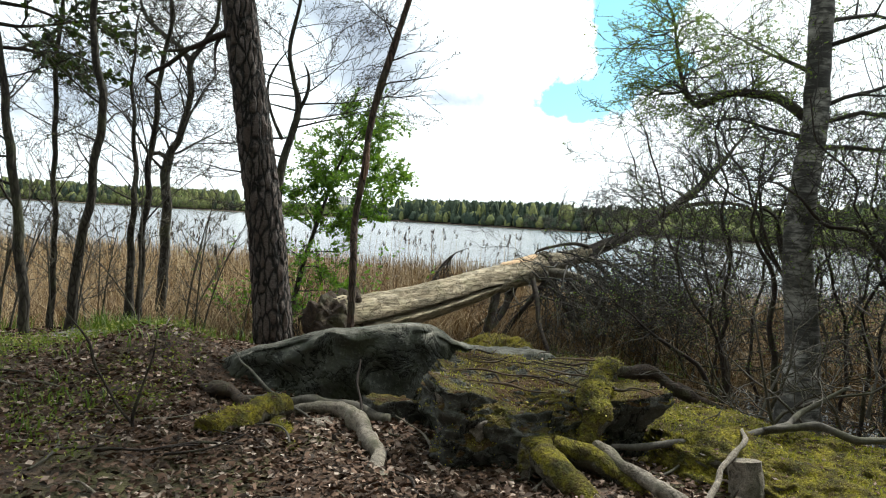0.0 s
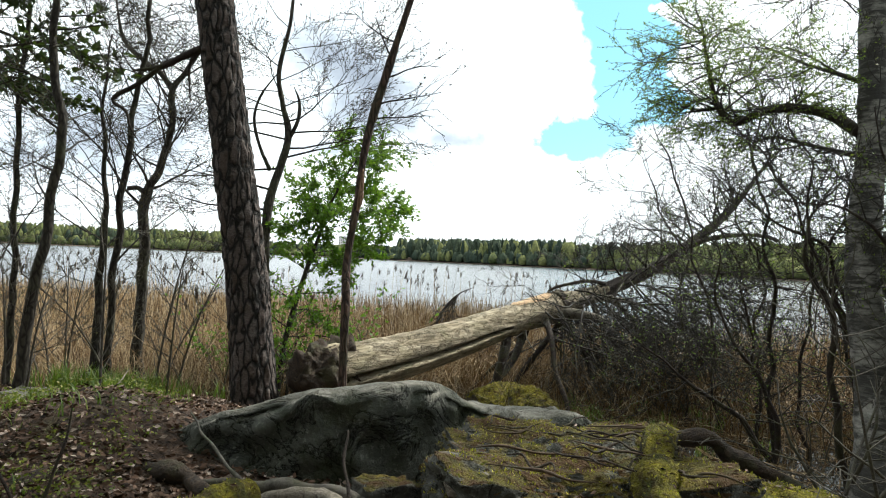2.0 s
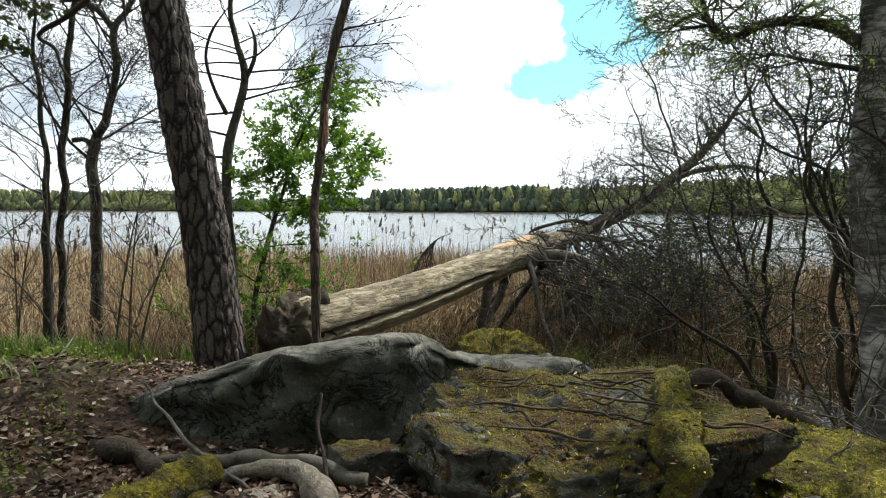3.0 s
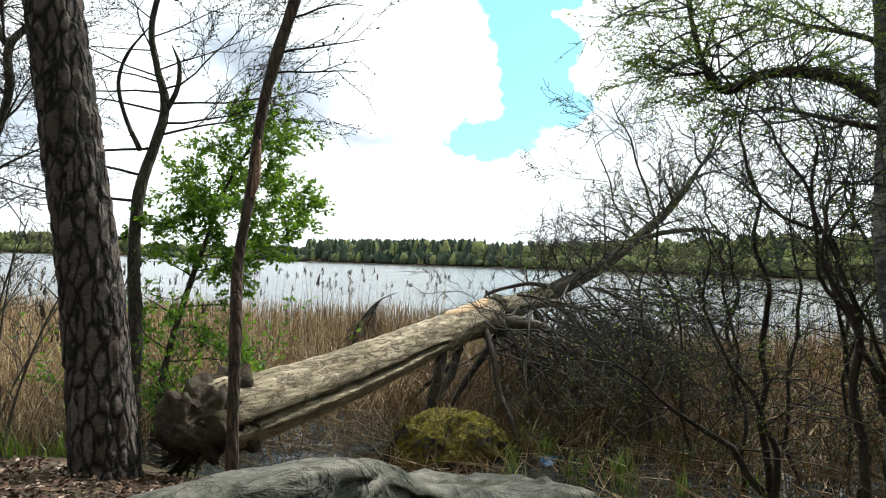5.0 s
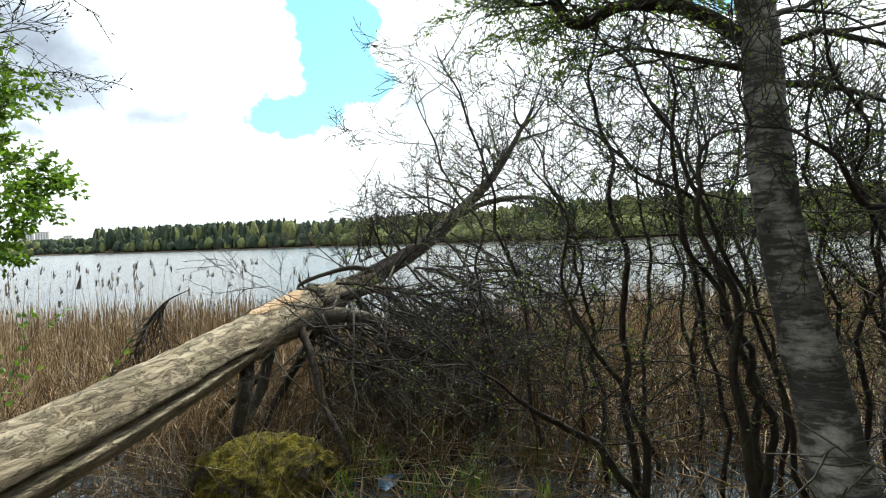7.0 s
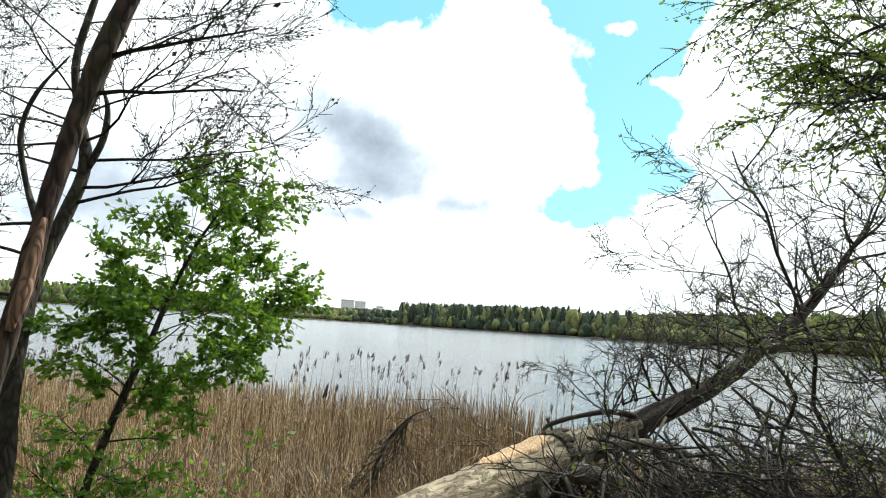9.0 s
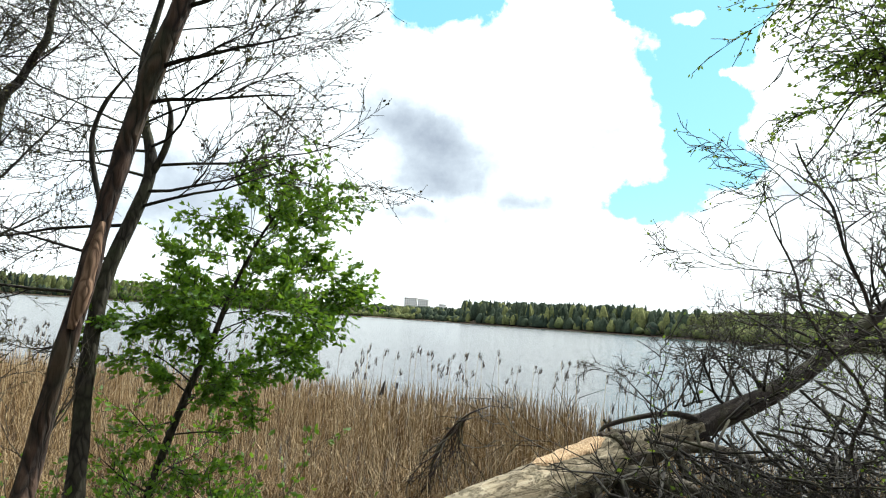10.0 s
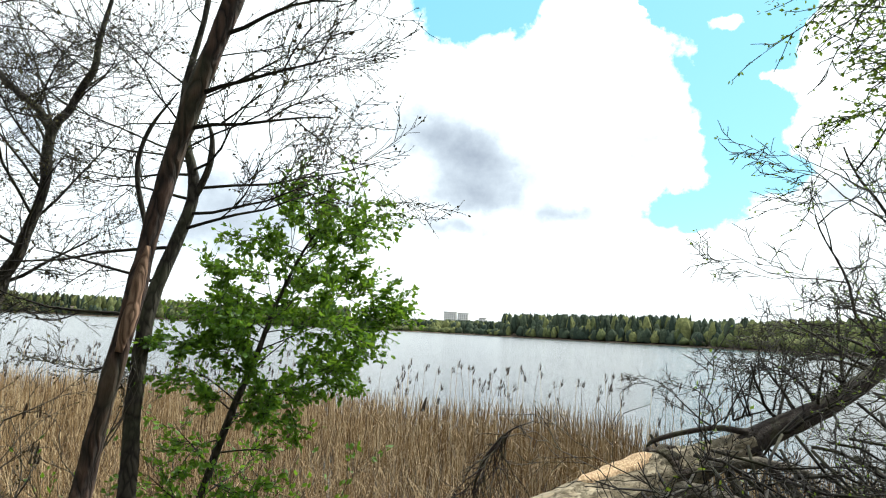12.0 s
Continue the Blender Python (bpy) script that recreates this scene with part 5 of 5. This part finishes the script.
    for place, size, turn, seed, label in (((0.2, 3.93, 0.60), (0.10, 0.07, 0.05), 20, 31, "pale lichen-covered stone set in the boulder"), ((0.36, 3.84, 0.46), (0.10, 0.07, 0.07), 50, 33, "pale lichen-covered stone set in the boulder"), ((-0.62, 4.3, 0.25), (0.09, 0.07, 0.06), 10, 35, "small grey stone in the leaf litter")):
        boulder("stone", label, place, size, turn, seed, "root", 0.6, 0.2, 10)
    # bleached brush at the water's edge
    for i in range(9):
        top = thing("dead_brush", "bleached bare branch tangled at the water's edge", "branch", "dead brush")
        s, wood = Shape(), Shape()
        p = (r.uniform(2.3, 3.6), r.uniform(4.4, 5.9), r.uniform(0.0, 0.3))
        sprout(wood, None, p, (r.gauss(-0.2, 0.7), r.gauss(-0.1, 0.4), r.uniform(0.3, 1.1)), r.uniform(0.8, 1.4), 0.015, 2, r, 5, 0.4, 0.0, 0.9, own=s, least=0.0045)
        part("branch", s, "dead_twig", top)
        part("brushwood", wood, "dead_twig", top, kind="stuff")
    # dead branch hanging in the reeds behind the fallen trunk
    top = thing("dead_branch", "dead branch with hanging twigs among the reeds", "branch")
    s, wood = Shape(), Shape()
    s.tube(*bend([(-0.2, 13.3, -0.6), (-0.25, 13.25, 0.2), (-0.1, 13.2, 0.65), (0.15, 13.2, 0.95), (0.45, 13.2, 1.1)], [0.02, 0.018, 0.016, 0.012, 0.005]), 6, 0.2)
    part("stem", s, "dark", top)
    for i in range(24):
        p = along([(-0.25, 13.2, 0.1), (-0.15, 13.2, 0.5), (0.0, 13.2, 0.8), (0.2, 13.2, 0.98)], r.random())
        sprout(wood, None, p, (r.gauss(-0.35, 0.3), r.gauss(0, 0.3), r.uniform(-1.2, -0.4)), r.uniform(0.35, 0.8), 0.011, 2, r, 3, 0.35, -0.08, 0.6, least=0.006)
    part("brushwood", wood, "dark", top, kind="stuff")


make_roots()


# ---- litter, grass and green sprouts ----
def make_litter():
    r = random.Random(81)
    s = Shape()
    for k in range(72000):
        x, y = r.uniform(-4.6, 3.4), (r.uniform(2.2, 7.6) if k % 3 else r.uniform(2.4, 4.8))
        if y > shore(x) - 0.3 or noise.noise((x * 0.8, y * 0.8, 5.0)) < r.uniform(-0.9, -0.2):
            continue
        q = Vector((x, y, ground_z(x, y) + r.uniform(0.003, 0.035)))
        a = r.uniform(0, 6.28)
        s.leaf(q, Vector((math.cos(a), math.sin(a), r.gauss(0, 0.25))), r.uniform(0.02, 0.062), r, 0.5)
    ob = new("leaf_litter", s.mesh("leaf_litter", False))
    ob.data.materials.append(MAT["litter"])
    tagged(ob, "pale brown fallen leaves strewn over the soil", "leaves", kind="stuff")
    s = Shape()

    def tuft(x, y, z, h, count, spread):
        for _ in range(count):
            a = r.uniform(0, 6.28)
            d = Vector((math.cos(a), math.sin(a), 0))
            p = Vector((x + r.gauss(0, spread), y + r.gauss(0, spread), z))
            l = h * r.uniform(0.5, 1.2)
            w = Vector((-d.y, d.x, 0)) * 0.005
            i = len(s.v)
            m = p + d * l * 0.15 + Vector((0, 0, l * 0.6))
            e = p + d * l * 0.5 + Vector((0, 0, l * 0.95))
            s.v.extend([p - w, p + w, m + w, m - w, e])
            s.f.extend([(i, i + 1, i + 2, i + 3), (i + 3, i + 2, i + 4)])

    for _ in range(22):
        x, y = r.uniform(-5.5, -2.2), r.uniform(7.4, 9.3)
        tuft(x, y, max(ground_z(x, y), WATER) - 0.01, 0.24, 16, 0.06)
    for _ in range(34):
        x, y = r.gauss(-3.6, 0.3), r.gauss(8.2, 0.2)
        tuft(x, y, ground_z(x, y), 0.3, 24, 0.06)
    for _ in range(120):
        x, y = r.uniform(-4.5, -1.9), r.uniform(3.2, 6.5)
        tuft(x, y, ground_z(x, y), 0.10, 9, 0.06)
    for _ in range(34):
        x, y = r.uniform(1.2, 3.6), r.uniform(8.2, 10.6)
        tuft(x, y, WATER - 0.02, 0.32, 14, 0.05)
    ob = new("grass", s.mesh("grass", False))
    ob.data.materials.append(MAT["grass"])
    tagged(ob, "fresh green grass tufts along the bank", "grass", kind="stuff")
    s = Shape()
    for _ in range(1300):
        x, y = r.uniform(-4.6, -1.6), r.uniform(2.8, 6.4)
        if noise.noise((x, y, 8.0)) < r.uniform(-0.25, 0.15) + 0.4 * max(0.0, x + 2.35):
            continue
        z = ground_z(x, y)
        for _ in range(16):
            p = Vector((x + r.gauss(0, 0.09), y + r.gauss(0, 0.09), z + r.uniform(0.01, 0.11)))
            s.leaf(p, Vector((r.gauss(0, 1), r.gauss(0, 1), r.gauss(0.3, 0.5))), r.uniform(0.015, 0.03), r)
    ob = new("ground_cover", s.mesh("ground_cover", False))
    ob.data.materials.append(MAT["bilberry"])
    tagged(ob, "low green bilberry scrub over the soil", "plants", kind="stuff")
    # leafy undergrowth at the sapling's foot
    top = thing("leafy_bush", "low bush with fresh bright green leaves by the sapling", "bush")
    wood, leaves = Shape(), Shape()
    for _ in range(26):
        p = (-2.3 + r.gauss(0, 0.45), 10.2 + r.gauss(0, 0.35), WATER)
        sprout(wood, leaves, p, (r.gauss(0, 0.4), r.gauss(0, 0.4), 1.0), r.uniform(0.7, 1.35), 0.01, 2, r, 4, 0.2, 0.05, 0.7, 0.6, 0.06, 2)
    part("brushwood", wood, "twig", top, kind="stuff")
    part("foliage", leaves, "leaf", top, smooth=False, kind="stuff")
    s = Shape()
    for i in range(5):
        p = Vector((1.75 + 0.03 * i, 9.25 + 0.02 * i, WATER + 0.02))
        s.leaf(p, Vector((1, r.gauss(0, 0.5), 0.4)), 0.16, r, 0.8)
    ob = new("plastic_scrap", s.mesh("plastic_scrap", False))
    ob.data.materials.append(MAT["litter_plastic"])
    tagged(ob, "crumpled blue plastic scrap lying at the water", "litter")


make_litter()


def make_moss_tufts():
    """Short moss blades and needles over the mossy stones and roots."""
    r = random.Random(91)
    s, dry = Shape(), Shape()
    for ob in list(bpy.data.objects):
        if ob.type != "MESH" or ob.name.split(".")[0] not in ("boulder", "tree_root", "log_stub") or ob.data.materials[0] not in (MAT["moss"], MAT["mossy"]):
            continue
        near = ob.data.vertices[0].co.y < 7
        for p in ob.data.polygons:
            if p.normal.z < 0.25:
                continue
            want = p.area * (2600 if near else 1100) * (0.35 + 0.65 * p.normal.z)
            if ob.data.materials[0] == MAT["mossy"]:
                want *= 0.5
            if noise.noise(p.center * 3.5) < -0.15:
                want *= 0.35
            for _ in range(int(want + r.random())):
                q = p.center + Vector((r.uniform(-1, 1), r.uniform(-1, 1), 0)) * math.sqrt(p.area) * 0.6
                if r.random() < 0.1:
                    a = r.uniform(0, 6.28)
                    dry.leaf(q + p.normal * 0.008, Vector((math.cos(a), math.sin(a), r.gauss(0, 0.15))), r.uniform(0.02, 0.05), r, 0.3)
                else:
                    s.leaf(q, p.normal + Vector((r.gauss(0, 0.6), r.gauss(0, 0.6), r.gauss(0, 0.3))), r.uniform(0.008, 0.022), r, 0.45)
    for name, shape, mat, label in (("moss_tufts", s, "moss_blade", "short golden-green moss over stones and roots"), ("dry_needles", dry, "litter", "dry needles and leaf scraps caught in the moss")):
        ob = new(name, shape.mesh(name, False))
        ob.data.materials.append(MAT[mat])
        tagged(ob, label, "moss", kind="stuff")


make_moss_tufts()


# ---- houses on the far shore ----
def block(s, x0, x1, y0, y1, z0, z1):
    i = len(s.v)
    s.v += [Vector(p) for p in ((x0, y0, z0), (x1, y0, z0), (x1, y1, z0), (x0, y1, z0), (x0, y0, z1), (x1, y0, z1), (x1, y1, z1), (x0, y1, z1))]
    s.f += [(i, i + 3, i + 2, i + 1), (i + 4, i + 5, i + 6, i + 7), (i, i + 1, i + 5, i + 4), (i + 1, i + 2, i + 6, i + 5), (i + 2, i + 3, i + 7, i + 6), (i + 3, i, i + 4, i + 7)]


def make_houses():
    for x0, x1, top_z in ((-214, -192, 35.5), (-189, -170, 34), (-150, -138, 27)):
        h = thing("apartment_block", "pale concrete apartment block rising over the far woods", "building", "far apartment blocks")
        s = Shape()
        block(s, x0, x1, 1200, 1214, 14, top_z)
        part("wall", s, "wall", h, smooth=False)
        s = Shape()
        block(s, x0 - 0.4, x1 + 0.4, 1199.6, 1214.4, top_z + 0.01, top_z + 0.8)
        part("roof", s, "roof", h, smooth=False)
        z = 16.0
        while z < top_z - 2:
            x = x0 + 1.2
            while x < x1 - 1.6:
                s = Shape()
                block(s, x, x + 1.6, 1199.9, 1200.05, z, z + 1.4)
                part("window", s, "pane", h, smooth=False)
                x += 3.6
            z += 2.9
    for az, d, w in ((-39, 792, 10), (-36.5, 790, 8), (-31, 775, 9), (-41.5, 800, 12)):
        x, y = d * math.sin(radians(az)), d * math.cos(radians(az))
        z = ground_z(x, y) - 0.5
        h = thing("house", "white lakeside house with a dark pitched roof", "house", "houses on the far shore")
        s = Shape()
        block(s, x - w / 2, x + w / 2, y, y + 7, z, z + 5)
        part("wall", s, "wall", h, smooth=False)
        s = Shape()
        s.v = [Vector(p) for p in ((x - w / 2 - 0.5, y - 0.5, z + 5.01), (x + w / 2 + 0.5, y - 0.5, z + 5.01), (x + w / 2 + 0.5, y + 7.5, z + 5.01), (x - w / 2 - 0.5, y + 7.5, z + 5.01), (x - w / 2 - 0.5, y + 3.5, z + 8), (x + w / 2 + 0.5, y + 3.5, z + 8))]
        s.f = [(0, 3, 2, 1), (0, 1, 5, 4), (2, 3, 4, 5), (1, 2, 5), (3, 0, 4)]
        part("roof", s, "roof", h, smooth=False)
        for k in (-0.3, 0.1):
            s = Shape()
            block(s, x + k * w, x + k * w + 1.4, y - 0.08, y + 0.05, z + 1.8, z + 3.2)
            part("window", s, "pane", h, smooth=False)


make_houses()
